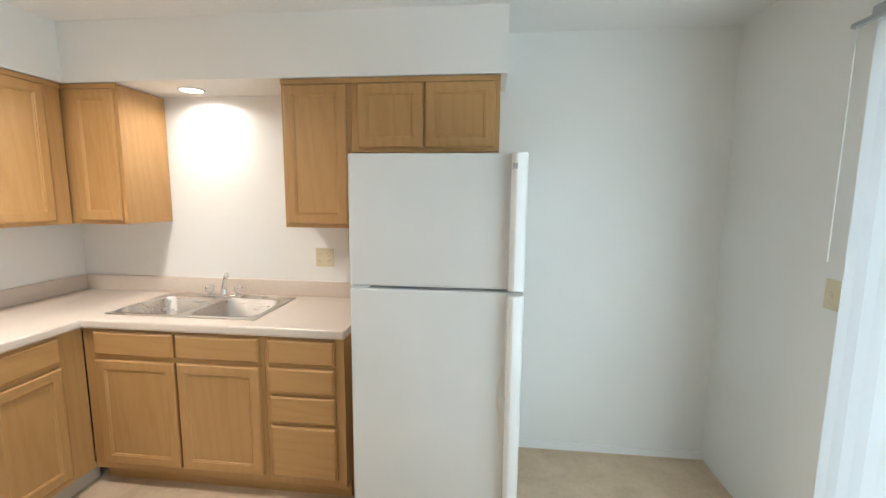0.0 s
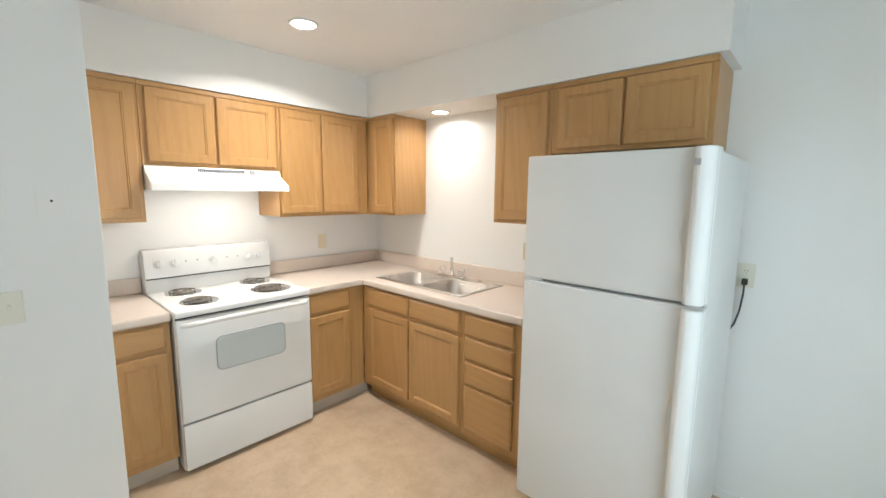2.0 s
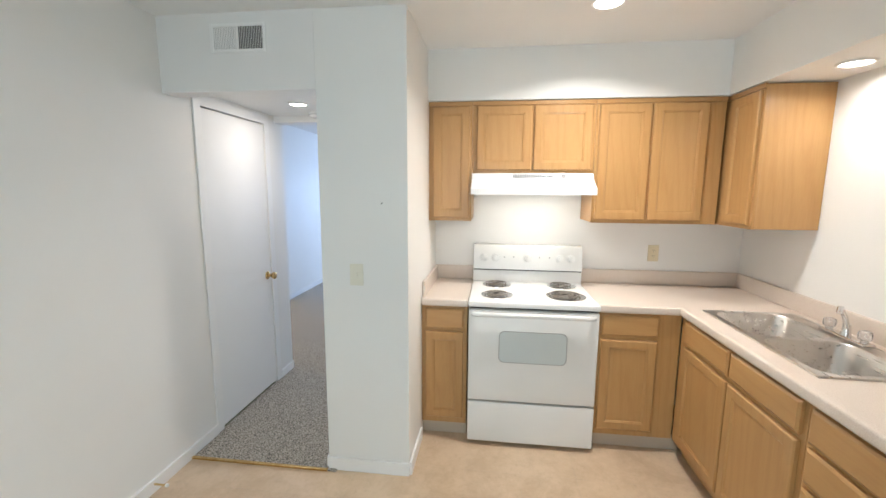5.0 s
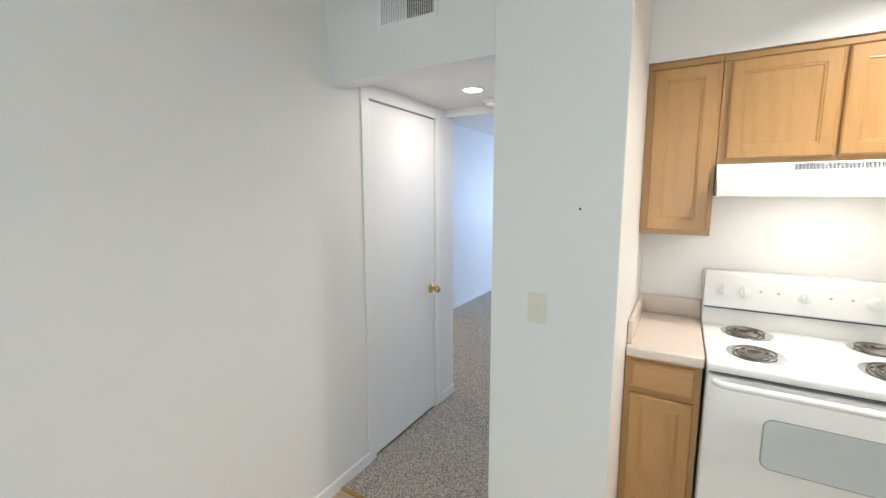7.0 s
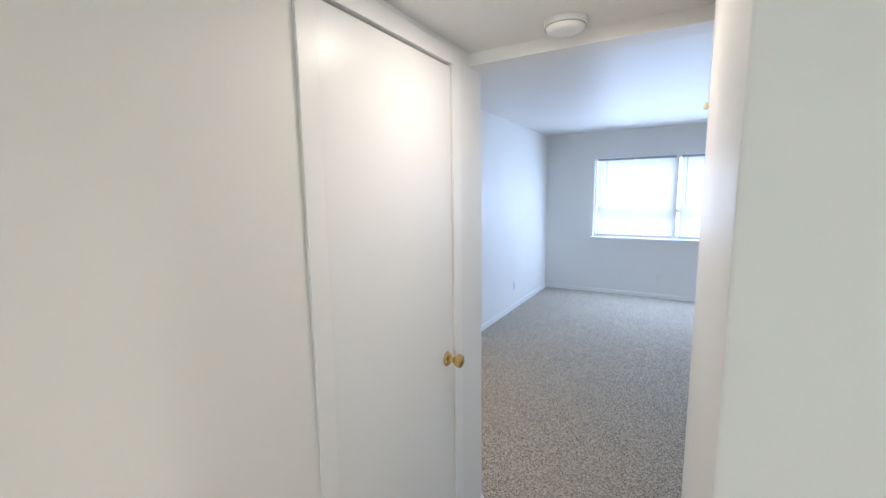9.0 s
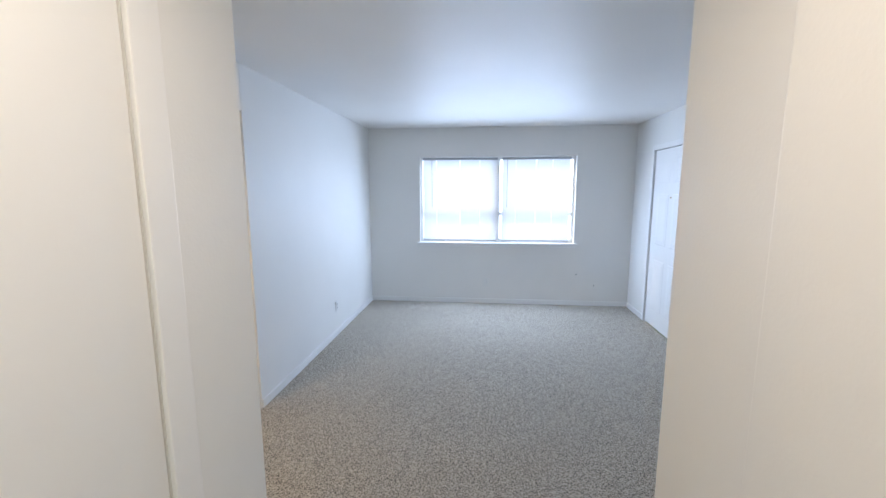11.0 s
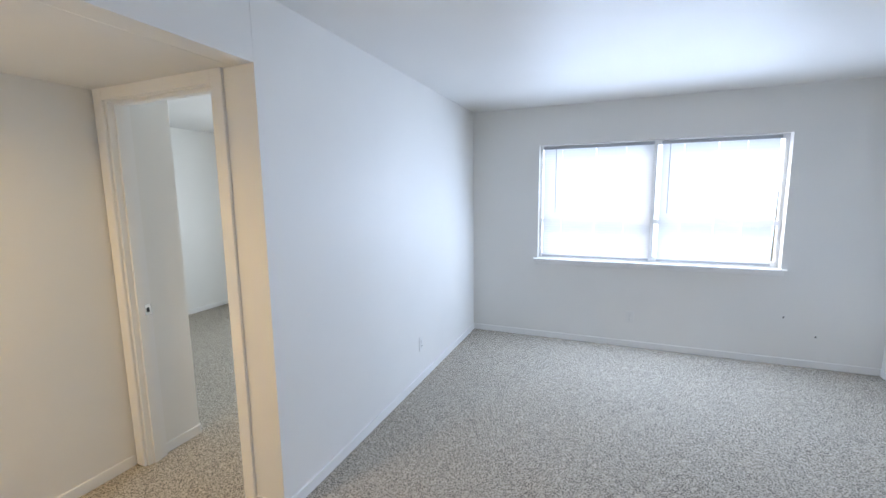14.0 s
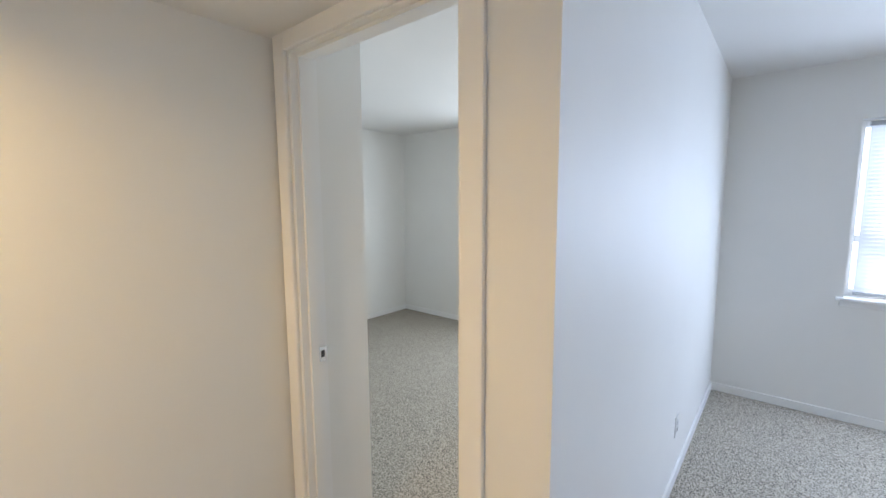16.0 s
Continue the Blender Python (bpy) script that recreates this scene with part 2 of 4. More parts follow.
def tube(bm, pts, r, seg=10):
    rows = []
    pts = [Vector(p) for p in pts]
    for i, p in enumerate(pts):
        d = (pts[min(i + 1, len(pts) - 1)] - pts[max(i - 1, 0)]).normalized()
        q = d.to_track_quat("Z", "Y").to_matrix()
        rows.append([bm.verts.new(p + q @ Vector((r * math.cos(a), r * math.sin(a), 0)))
                     for a in [2 * math.pi * j / seg for j in range(seg)]])
    for a, b in zip(rows, rows[1:]):
        for j in range(seg):
            bm.faces.new((a[j], a[(j + 1) % seg], b[(j + 1) % seg], b[j]))
    bm.faces.new(rows[0][::-1])
    bm.faces.new(rows[-1])


def mesh_of(name, bm, mat, smooth=False):
    bmesh.ops.recalc_face_normals(bm, faces=bm.faces[:])
    me = bpy.data.meshes.new(name)
    bm.to_mesh(me)
    bm.free()
    me.materials.append(mat)
    if smooth:
        me.polygons.foreach_set("use_smooth", [True] * len(me.polygons))
        me.set_sharp_from_angle(angle=radians(40))
    return me


def part(name, bm, mat, parent, label="", smooth=False):
    ob = new(name, mesh_of(name, bm, mat, smooth))
    ob.parent = parent
    if parent.type == "EMPTY":
        ob.matrix_parent_inverse = Matrix.Translation(-parent.location)
    if label:
        tagged(ob, label)
    return ob


def thing(name, at, label, category, group="", kind=""):
    ob = new(name)
    ob.empty_display_size = 0.05
    ob.location = at
    return tagged(ob, label, category, group, kind)


def solid(name, bm, mat, label="", category="", kind="structure", smooth=False):
    return tagged(new(name, mesh_of(name, bm, mat, smooth)), label, category, "", kind)


class Face:
    """A wall face: u along it, v up, w out of it. side 'x+' or 'x-' looks that way, and so on; at is the wall's plane."""

    def __init__(self, side, at):
        self.side, self.at = side, at
        self.s = 1 if side[1] == "+" else -1

    def p(self, u, v, w):
        if self.side[0] == "x":
            return (self.at + self.s * w, u, v)
        return (u, self.at + self.s * w, v)

    def box(self, bm, u0, u1, v0, v1, w0, w1, bevel=0.0, seg=1):
        a, b = self.p(u0, v0, w0), self.p(u1, v1, w1)
        box(bm, *(f(a[i], b[i]) for i in range(3) for f in (min, max)), bevel, seg)

    def out(self):
        return (self.s, 0, 0) if self.side[0] == "x" else (0, self.s, 0)

    def panel(self, bm, u0, u1, v0, v1, w0, w1, inset):
        """A raised or sunk field with sloping borders, from depth w0 at its border to w1 inside."""
        o = [bm.verts.new(self.p(u, v, w0)) for u, v in ((u0, v0), (u1, v0), (u1, v1), (u0, v1))]
        n = [bm.verts.new(self.p(u, v, w1)) for u, v in
             ((u0 + inset, v0 + inset), (u1 - inset, v0 + inset), (u1 - inset, v1 - inset), (u0 + inset, v1 - inset))]
        bm.faces.new(n)
        for i in range(4):
            bm.faces.new((o[i], o[(i + 1) % 4], n[(i + 1) % 4], n[i]))


def holed_wall(name, face, u0, u1, v0, v1, thick, holes, mat, label):
    """A wall of boxes round its openings (u0, u1, v0, v1)."""
    bm = bmesh.new()
    u = u0
    for a, b, c, d in sorted(holes):
        face.box(bm, u, a, v0, v1, -thick, 0)
        if c > v0:
            face.box(bm, a, b, v0, c, -thick, 0)
        if d < v1:
            face.box(bm, a, b, d, v1, -thick, 0)
        u = b
    face.box(bm, u, u1, v0, v1, -thick, 0)
    return solid(name, bm, mat, label, "wall")


def block(name, x0, x1, y0, y1, z0, z1, mat, label, category, bevel=0.0):
    bm = bmesh.new()
    box(bm, x0, x1, y0, y1, z0, z1, bevel, 2)
    return solid(name, bm, mat, label, category)


# ---- the shell ----
CEIL, SOFF = 2.44, 2.135
WL = "white painted drywall wall"
block("wall_range", -0.22, 0, -2.135, 0, 0, CEIL, M["wall"], WL + " behind the range", "wall")
block("wall_stub", 0.10, 1.0, -2.60, -2.135, 0, CEIL, M["wall"], WL + " between kitchen and hall", "wall", 0.004)
block("wall_stub_end", -0.21, 0.10, -2.568, -2.135, 0, CEIL, M["wall"], WL + " at the living room end of the hall", "wall", 0.004)
block("wall_sink", -0.22, 4.07, 0, 0.12, 0, CEIL, M["wall"], WL + " behind the sink", "wall")
holed_wall("wall_patio", Face("x-", 3.95), -3.44, 0, 0, CEIL, 0.12, [(-2.62, -0.80, 0.0, 2.10)], M["wall"], WL + " with a patio door")
holed_wall("wall_closet", Face("y+", -3.44), -0.22, 4.07, 0, CEIL, 0.12, [(0.05, 0.73, 0.0, 2.055)], M["wall"], WL + " with a closet door")
# unseen wall added behind the shut closet door to stop light leaks
block("wall_leak_block", -0.1, 0.9, -3.80, -3.70, 0, CEIL, M["wall"], WL + " added unseen to stop light leaks", "wall")
block("wall_living_east", -0.22, -0.10, -5.80, -3.56, 0, CEIL, M["wall"], WL + " beside the hall", "wall")
block("wall_alcove", -2.19, -0.22, -5.80, -5.68, 0, CEIL, M["wall"], WL + " of the bedroom alcove", "wall")
holed_wall("wall_bedroom_door", Face("x+", -2.08), -5.68, -4.56, 0, CEIL, 0.11, [(-5.60, -4.81, 0.0, 2.085)], M["wall"], WL + " with the bedroom doorway")
block("wall_living_south", -5.47, -2.19, -4.68, -4.56, 0, CEIL, M["wall"], WL + " of the living room", "wall")
block("wall_alcove_header", -2.08, -0.22, -4.68, -4.56, SOFF, CEIL, M["wall"], WL + " above the alcove opening", "wall", 0.003)
holed_wall("wall_window", Face("x+", -5.10), -4.56, -0.85, 0, CEIL, 0.14, [(-3.84, -1.72, 0.875, 2.055)], M["wall"], WL + " with the wide window")
holed_wall("wall_entry", Face("y-", -0.97), -5.10, -0.22, 0, CEIL, 0.12, [(-4.475, -3.535, 0.0, 2.055)], M["wall"], WL + " with the front door")
holed_wall("wall_bedroom_west", Face("x+", -5.35), -8.42, -4.68, 0, CEIL, 0.12, [(-6.70, -5.20, 0.85, 2.05)], M["wall"], WL + " of the bedroom with a window")
block("wall_bedroom_south", -5.35, -2.19, -8.42, -8.30, 0, CEIL, M["wall"], WL + " of the bedroom", "wall")
block("wall_bedroom_closet", -2.43, -2.19, -8.30, -5.62, 0, CEIL, M["wall"], WL + " beside the bedroom doorway", "wall")

block("ceiling_kitchen", -0.22, 4.07, -3.56, 0.12, CEIL, 2.52, M["ceil"], "off-white textured ceiling of the kitchen", "ceiling")
block("ceiling_living", -5.24, -0.22, -4.68, -0.85, CEIL, 2.52, M["ceil"], "off-white textured ceiling of the living room", "ceiling")
block("ceiling_bedroom", -5.47, -0.10, -8.42, -4.68, CEIL, 2.52, M["ceil"], "off-white ceiling of the bedroom", "ceiling")
block("ceiling_alcove", -2.08, -0.22, -5.68, -4.68, SOFF, 2.20, M["ceil"], "lowered white ceiling of the alcove", "ceiling")
bm = bmesh.new()
box(bm, -0.10, 0.89, -3.44, -2.55, SOFF, CEIL - 0.002)
box(bm, 0.89, 1.0, -3.44, -2.60, 2.065, CEIL)
box(bm, -0.218, -0.10, -3.44, -2.55, 2.085, CEIL - 0.002)
solid("ceiling_hall", bm, M["ceil"], "lowered white ceiling and headers of the hall", "ceiling")

# the dropped soffit over the wall cabinets
bm = bmesh.new()
box(bm, 0, 0.352, -2.135, -0.352, 2.13, CEIL)
box(bm, 0, 2.73, -0.352, 0, 2.13, CEIL)
solid("soffit_kitchen", bm, M["wall"], "white drywall soffit above the wall cabinets", "soffit")

bm = bmesh.new()
box(bm, 1.03, 3.95, -3.44, 0, -0.06, 0)
box(bm, 0, 1.03, -2.135, 0, -0.06, 0)
box(bm, 1.0, 1.03, -2.60, -2.135, -0.06, 0)
solid("floor_kitchen", bm, M["vinyl"], "beige tile-patterned vinyl kitchen floor", "floor")
for nm, c in (("floor_hall", (-0.22, 1.03, -3.44, -2.55)), ("floor_living", (-5.10, -0.22, -4.56, -0.97)),
              ("floor_alcove", (-2.19, -0.22, -5.68, -4.56)), ("floor_bedroom", (-5.35, -2.19, -8.30, -4.68))):
    block(nm, *c, -0.06, 0.008, M["carpet"], "speckled grey-beige cut-pile carpet", "carpet")
block("threshold_strip", 1.018, 1.036, -3.44, -2.60, 0, 0.013, M["brass"], "thin brass carpet edge strip", "threshold", 0.004)
block("ground", -400, 400, -400, 400, -0.6, -0.5, M["ground"], "dry grass ground outside", "ground")


def baseboard(face, u0, u1, h=0.07):
    bm = bmesh.new()
    face.box(bm, u0, u1, -0.004, h, 0.0, 0.013, 0.004, 2)
    return solid("baseboard", bm, M["trim"], "white painted wooden baseboard", "baseboard")


F_SOUTH, F_LS, F_WIN = Face("y+", -3.44), Face("y+", -4.56), Face("x+", -5.10)
F_ENTRY, F_STUB, F_BD = Face("y-", -0.97), Face("x+", 1.0), Face("x+", -2.08)
F_HALLR, F_RANGE, F_SINK = Face("y-", -2.60), Face("x+", 0.0), Face("y-", 0.0)
F_ALC, F_PATIO, F_LE = Face("y+", -5.68), Face("x-", 3.95), Face("x-", -0.22)
for f, a, b in ((F_SOUTH, 0.79, 3.95), (F_SOUTH, -0.22, -0.012), (F_LS, -5.087, -2.08), (F_WIN, -4.56, -0.97),
                (F_ENTRY, -5.087, -4.535), (F_ENTRY, -3.47, -0.233), (F_BD, -4.735, -4.56), (F_ALC, -2.06, -0.22),
                (F_HALLR, 0.10, 1.0), (F_LE, -2.60, -0.97), (F_LE, -4.56, -3.44), (Face("x+", -5.35), -8.30, -4.68),
                (Face("y+", -8.30), -5.337, -2.43), (Face("y+", -5.62), -2.43, -2.19), (Face("x-", -2.43), -8.30, -5.62)):
    baseboard(f, a, b)
baseboard(F_STUB, -2.60, -2.135, 0.075)
baseboard(Face("y+", -2.135), 0.645, 1.0, 0.075)
baseboard(F_SINK, 2.0, 3.95, 0.045)


def casing(name, face, u0, u1, top, width, label, proud=0.016):
    """Door trim: two legs and a head, each a part."""
    t = thing(name, face.p((u0 + u1) / 2, 0, 0), label, "door trim", kind="structure")
    for a, b in ((u0 - width, u0), (u1, u1 + width)):
        bm = bmesh.new()
        face.box(bm, a, b, 0.006, top + width, 0, proud, proud * 0.3, 2)
        part("casing_leg", bm, M["trim"], t)
    bm = bmesh.new()
    face.box(bm, u0 - 0.001, u1 + 0.001, top, top + width, 0, proud - 0.0005, proud * 0.3, 2)
    part("casing_head", bm, M["trim"], t)
    return t


casing("trim_closet", F_SOUTH, 0.05, 0.73, 2.055, 0.06, "white painted closet door casing", 0.010)
casing("trim_entry", F_ENTRY, -4.475, -3.535, 2.055, 0.055, "white painted front door casing")
tr = casing("trim_bedroom", F_BD, -5.60, -4.81, 2.075, 0.07, "cream painted bedroom door casing")
bm = bmesh.new()
box(bm, -2.19, -2.08, -5.60, -5.585, 0.006, 2.085)
box(bm, -2.19, -2.08, -4.825, -4.81, 0.006, 2.085)
box(bm, -2.19, -2.08, -5.585, -4.825, 2.07, 2.085)
part("jamb", bm, M["trim"], tr)
bm = bmesh.new()
box(bm, -2.145, -2.11, -5.585, -5.573, 0.006, 2.07)
box(bm, -2.145, -2.11, -4.837, -4.825, 0.006, 2.07)
box(bm, -2.145, -2.11, -5.573, -4.837, 2.058, 2.07)
part("door_stop", bm, M["trim"], tr)
bm = bmesh.new()
box(bm, -2.183, -2.152, -5.586, -5.582, 0.90, 0.96, 0.001)
sp = part("strike_plate", bm, M["chrome"], tr, "small metal strike plate")
bm = bmesh.new()
box(bm, -2.174, -2.160, -5.5825, -5.580, 0.917, 0.943)
part("slot", bm, M["dark"], sp)


# ---- doors ----
def knob(face, u, v, mat, parent, w=0.0):
    bm = bmesh.new()
    lathe(bm, face.p(u, v, w), face.out(), [(0.031, 0), (0.031, 0.004), (0.026, 0.009), (0.012, 0.013), (0.011, 0.032),
                                          (0.021, 0.040), (0.027, 0.052), (0.026, 0.064), (0.018, 0.069), (0.004, 0.070)])
    return part("door_knob", bm, mat, parent, smooth=True)


d = thing("closet_door", (0.39, -3.46, 0.008), "white flush closet door, closed, with brass knob", "door", kind="structure")
bm = bmesh.new()
box(bm, 0.053, 0.727, -3.476, -3.440, 0.02, 2.047, 0.002)
part("slab", bm, M["door"], d)
knob(F_SOUTH, 0.105, 0.905, M["brass"], d, 0.0)
for z in (0.25, 1.83):
    bm = bmesh.new()
    cyl(bm, (0.728, -3.438, z - 0.045), (0, 0, 1), 0.007, 0.09, 12)
    part("hinge", bm, M["trim"], d)

d = thing("front_door", (-4.0, -0.95, 0.008), "white six-panel front door, closed, with chrome knob", "door", kind="structure")
fd = Face("y-", -0.964)
bm = bmesh.new()
fd.box(bm, -4.468, -3.542, 0.02, 2.047, -0.045, 0)
part("slab", bm, M["door"], d)
for u0, u1 in ((-4.345, -4.055), (-3.955, -3.665)):
    for v0, v1 in ((0.22, 0.80), (0.98, 1.56), (1.68, 1.92)):
        bm = bmesh.new()
        fd.panel(bm, u0, u1, v0, v1, 0.0005, 0.0035, 0.010)
        fd.panel(bm, u0 + 0.022, u1 - 0.022, v0 + 0.022, v1 - 0.022, 0.0036, 0.0062, 0.030)
        part("door_panel", bm, M["door"], d)
# dark strips added between slab and casing, giving the dark line there
for u0, u1, v0, v1 in ((-4.475, -4.469, 0.01, 2.055), (-3.541, -3.535, 0.01, 2.055), (-4.469, -3.541, 2.048, 2.055)):
    bm = bmesh.new()
    fd.box(bm, u0, u1, v0, v1, -0.05, -0.012)
    part("edge_strip", bm, M["dark"], d, "dark strip added at the door's edge")
knob(fd, -3.61, 0.925, M["chrome"], d)
bm = bmesh.new()
lathe(bm, fd.p(-3.61, 1.075, 0), fd.out(), [(0.027, 0), (0.026, 0.012), (0.015, 0.016), (0.012, 0.018)])
db = part("deadbolt", bm, M["brass"], d, "brass deadbolt", True)
bm = bmesh.new()
fd.box(bm, -3.614, -3.606, 1.058, 1.092, 0.016, 0.030, 0.002)
part("thumb_turn", bm, M["brass"], db)
bm = bmesh.new()
cyl(bm, fd.p(-4.0, 1.52, 0), fd.out(), 0.008, 0.006, 12)
part("peephole", bm, M["brass"], d)

# ---- living room window ----
wd = thing("window_1", (-5.12, -2.78, 0.875), "wide white two-part sash window with sill", "window", kind="structure")
for a, b in ((-3.84, -2.80), (-2.76, -1.72)):
    bm = bmesh.new()
    for u0, u1, v0, v1 in ((a, a + 0.028, 0.875, 2.055), (b - 0.028, b, 0.875, 2.055),
                           (a + 0.028, b - 0.028, 0.875, 0.925), (a + 0.028, b - 0.028, 2.01, 2.055), (a + 0.028, b - 0.028, 1.25, 1.295)):
        F_WIN.box(bm, u0, u1, v0, v1, -0.125, -0.085, 0.003)
    fr = part("window_frame", bm, M["trim"], wd)
    for v0, v1 in ((0.925, 1.25), (1.295, 2.01)):
        bm = bmesh.new()
        F_WIN.box(bm, a + 0.024, b - 0.024, v0, v1, -0.108, -0.104)
        g = part("pane", bm, M["glass"], fr)
        g.visible_shadow = False
bm = bmesh.new()
F_WIN.box(bm, -2.805, -2.755, 0.875, 2.055, -0.13, -0.06, 0.003)
part("mullion", bm, M["trim"], wd)
bm = bmesh.new()
F_WIN.box(bm, -3.88, -1.68, 0.850, 0.874, -0.02, 0.028, 0.006, 2)
F_WIN.box(bm, -3.86, -1.70, 0.815, 0.850, 0.0, 0.012, 0.003)
part("window_sill", bm, M["trim"], wd)


def mini_blind(a, b, wand_at):
    """A closed horizontal blind between a and b: rails, slats with cord slots, cords and wand."""
    t = thing("window_blind", F_WIN.p((a + b) / 2, 2.05, -0.03), "white aluminium mini blind, lowered and closed", "blind", "blinds in the living room window")
    bm = bmesh.new()
    F_WIN.box(bm, a, b, 2.010, 2.040, -0.055, -0.018, 0.003)
    part("head_rail", bm, M["backlit_grey"], t, "head rail, backlit shade put in its grey")
    bm = bmesh.new()
    F_WIN.box(bm, a + 0.004, b - 0.004, 0.893, 0.913, -0.048, -0.026, 0.004, 2)
    part("bottom_rail", bm, M["backlit_grey"], t)
    bm = bmesh.new()
    holes = (a + 0.19, (a + b) / 2, b - 0.24)
    spans, s = [], a + 0.006
    for h in holes:
        spans.append((s, h - 0.002))
        s = h + 0.002
    spans.append((s, b - 0.006))
    v = 0.929
    while v < 1.998:
        for u0, u1 in spans:
            q = [F_WIN.p(u, v + dv, w) for u, dv, w in
                 ((u0, -0.0155, -0.0405), (u1, -0.0155, -0.0405), (u1, 0.0, -0.0362), (u0, 0.0, -0.0362), (u1, 0.0155, -0.0340), (u0, 0.0155, -0.0340))]
            vs = [bm.verts.new(p) for p in q]
            bm.faces.new((vs[0], vs[1], vs[2], vs[3]))
            bm.faces.new((vs[3], vs[2], vs[4], vs[5]))
        v += 0.026
    tagged(part("slats", bm, M["slat"], t), kind="stuff")
    for h in (holes[0], holes[2]):
        bm = bmesh.new()
        cyl(bm, F_WIN.p(h, 0.89, -0.024), (0, 0, 1), 0.0012, 1.13, 6)
        part("ladder_cord", bm, M["white_plastic"], t)
    bm = bmesh.new()
    cyl(bm, F_WIN.p(a + wand_at, 1.36, -0.016), (0, 0, 1), 0.004, 0.65, 8)
    part("wand", bm, M["backlit_grey"], t, "thin clear tilt wand")
    return t


mini_blind(-3.80, -2.768, 0.13)
mini_blind(-2.705, -1.788, 0.07)

# bedroom window, out of sight
wd = thing("window_2", (-5.37, -5.95, 0.85), "white bedroom sash window", "window", kind="structure")
fw = Face("x+", -5.35)
bm = bmesh.new()
for u0, u1, v0, v1 in ((-6.70, -6.65, 0.85, 2.05), (-5.25, -5.20, 0.85, 2.05), (-6.65, -5.25, 0.85, 0.90), (-6.65, -5.25, 2.0, 2.05), (-6.65, -5.25, 1.42, 1.47)):
    fw.box(bm, u0, u1, v0, v1, -0.10, -0.06)
part("window_frame", bm, M["trim"], wd)

# ---- patio door with vertical blind ----
pd = thing("patio_door", (4.0, -1.71, 0), "white framed sliding glass patio door", "patio door", kind="structure")
for a, b, w in ((-2.62, -1.69, -0.10), (-1.73, -0.80, -0.06)):
    bm = bmesh.new()
    for u0, u1, v0, v1 in ((a, a + 0.06, 0.0, 2.10), (b - 0.06, b, 0.0, 2.10), (a + 0.06, b - 0.06, 0.0, 0.08), (a + 0.06, b - 0.06, 2.03, 2.10)):
        F_PATIO.box(bm, u0, u1, v0, v1, w - 0.03, w)
    fr = part("door_frame", bm, M["trim"], pd)
    bm = bmesh.new()
    F_PATIO.box(bm, a + 0.05, b - 0.05, 0.07, 2.04, w - 0.018, w - 0.014)
    g = part("pane", bm, M["glass"], fr)
    g.visible_shadow = False
vb = thing("vertical_blind", (3.90, -1.71, 2.15), "white vertical vane blind over the patio door", "blind")
bm = bmesh.new()
F_PATIO.box(bm, -2.76, -0.86, 2.125, 2.165, 0.03, 0.075, 0.004)
part("head_rail", bm, M["backlit_grey"], vb)
for i in range(22):
    u = -2.72 + i * 0.0862
    bm = bmesh.new()
    c0, s0 = 0.044 * math.cos(radians(7)), 0.044 * math.sin(radians(7))
    q = []
    for v in (0.03, 2.125):
        for f in (-1, 0, 1):
            p = F_PATIO.p(u + f * c0, v, 0.052 + f * s0 + (0.005 if f == 0 else 0))
            q.append(bm.verts.new(p))
    bm.faces.new((q[0], q[1], q[4], q[3]))
    bm.faces.new((q[1], q[2], q[5], q[4]))
    part("vane", bm, M["vane"], vb)
bm = bmesh.new()
cyl(bm, F_PATIO.p(-0.755, 1.31, 0.03), (0, 0, 1), 0.003, 0.84, 8)
part("wand", bm, M["white_plastic"], vb)
bm = bmesh.new()
F_PATIO.box(bm, -0.86, -0.74, 2.14, 2.155, 0.02, 0.04)
part("wand_hook", bm, M["backlit_grey"], vb)


# ---- lamps of the place ----
def downlight(x, y, z, watts, colour=WARM, r=0.066, spread=160):
    t = thing("recessed_light", (x, y, z), "round white recessed ceiling light, switched on", "ceiling light", "recessed ceiling lights")
    bm = bmesh.new()
    ring(bm, (x, y, z - 0.001), r + 0.012, 0.009, seg=40)
    part("trim_ring", bm, M["white_plastic"], t, smooth=True)
    bm = bmesh.new()
    cyl(bm, (x, y, z - 0.006), (0, 0, 1), r + 0.006, 0.005, 40)
    part("lens", bm, M["lens"], t, "glowing frosted lens")
    area_lamp("downlight_lamp", look((x, y, z - 0.010), (x + 0.0001, y, 0)), r * 1.7, r * 1.7, watts, colour, "DISK", spread)


downlight(0.92, -1.20, CEIL, 18.0, WARM, 0.058, 145)
downlight(0.965, -0.165, 2.13, 3.3, WARM, 0.05)
downlight(0.33, -3.02, SOFF, 4.8, (1.0, 0.89, 0.79), 0.046, 180)
downlight(-0.75, -5.20, SOFF, 13, AMBER)

t = thing("smoke_detector", (-0.06, -3.02, SOFF), "round white smoke detector on the hall ceiling", "smoke detector")
bm = bmesh.new()
lathe(bm, (0.01, -3.02, SOFF), (0, 0, -1), [(0.070, 0), (0.070, 0.012), (0.060, 0.030), (0.045, 0.036), (0.01, 0.037)], 32)
part("body", bm, M["white_plastic"], t, smooth=True)
bm = bmesh.new()
ring(bm, (0.01, -3.02, SOFF - 0.020), 0.066, 0.002)
part("slot_ring", bm, M["grey"], t)

t = thing("pull_cord", (0.225, -2.608, 1.77), "short beaded cord with a small tassel knob", "cord")
bm = bmesh.new()
tube(bm, [(0.225, -2.606, 1.785), (0.228, -2.604, 1.95), (0.225, -2.604, 2.134)], 0.0012, 6)
part("cord", bm, M["trim"], t)
bm = bmesh.new()
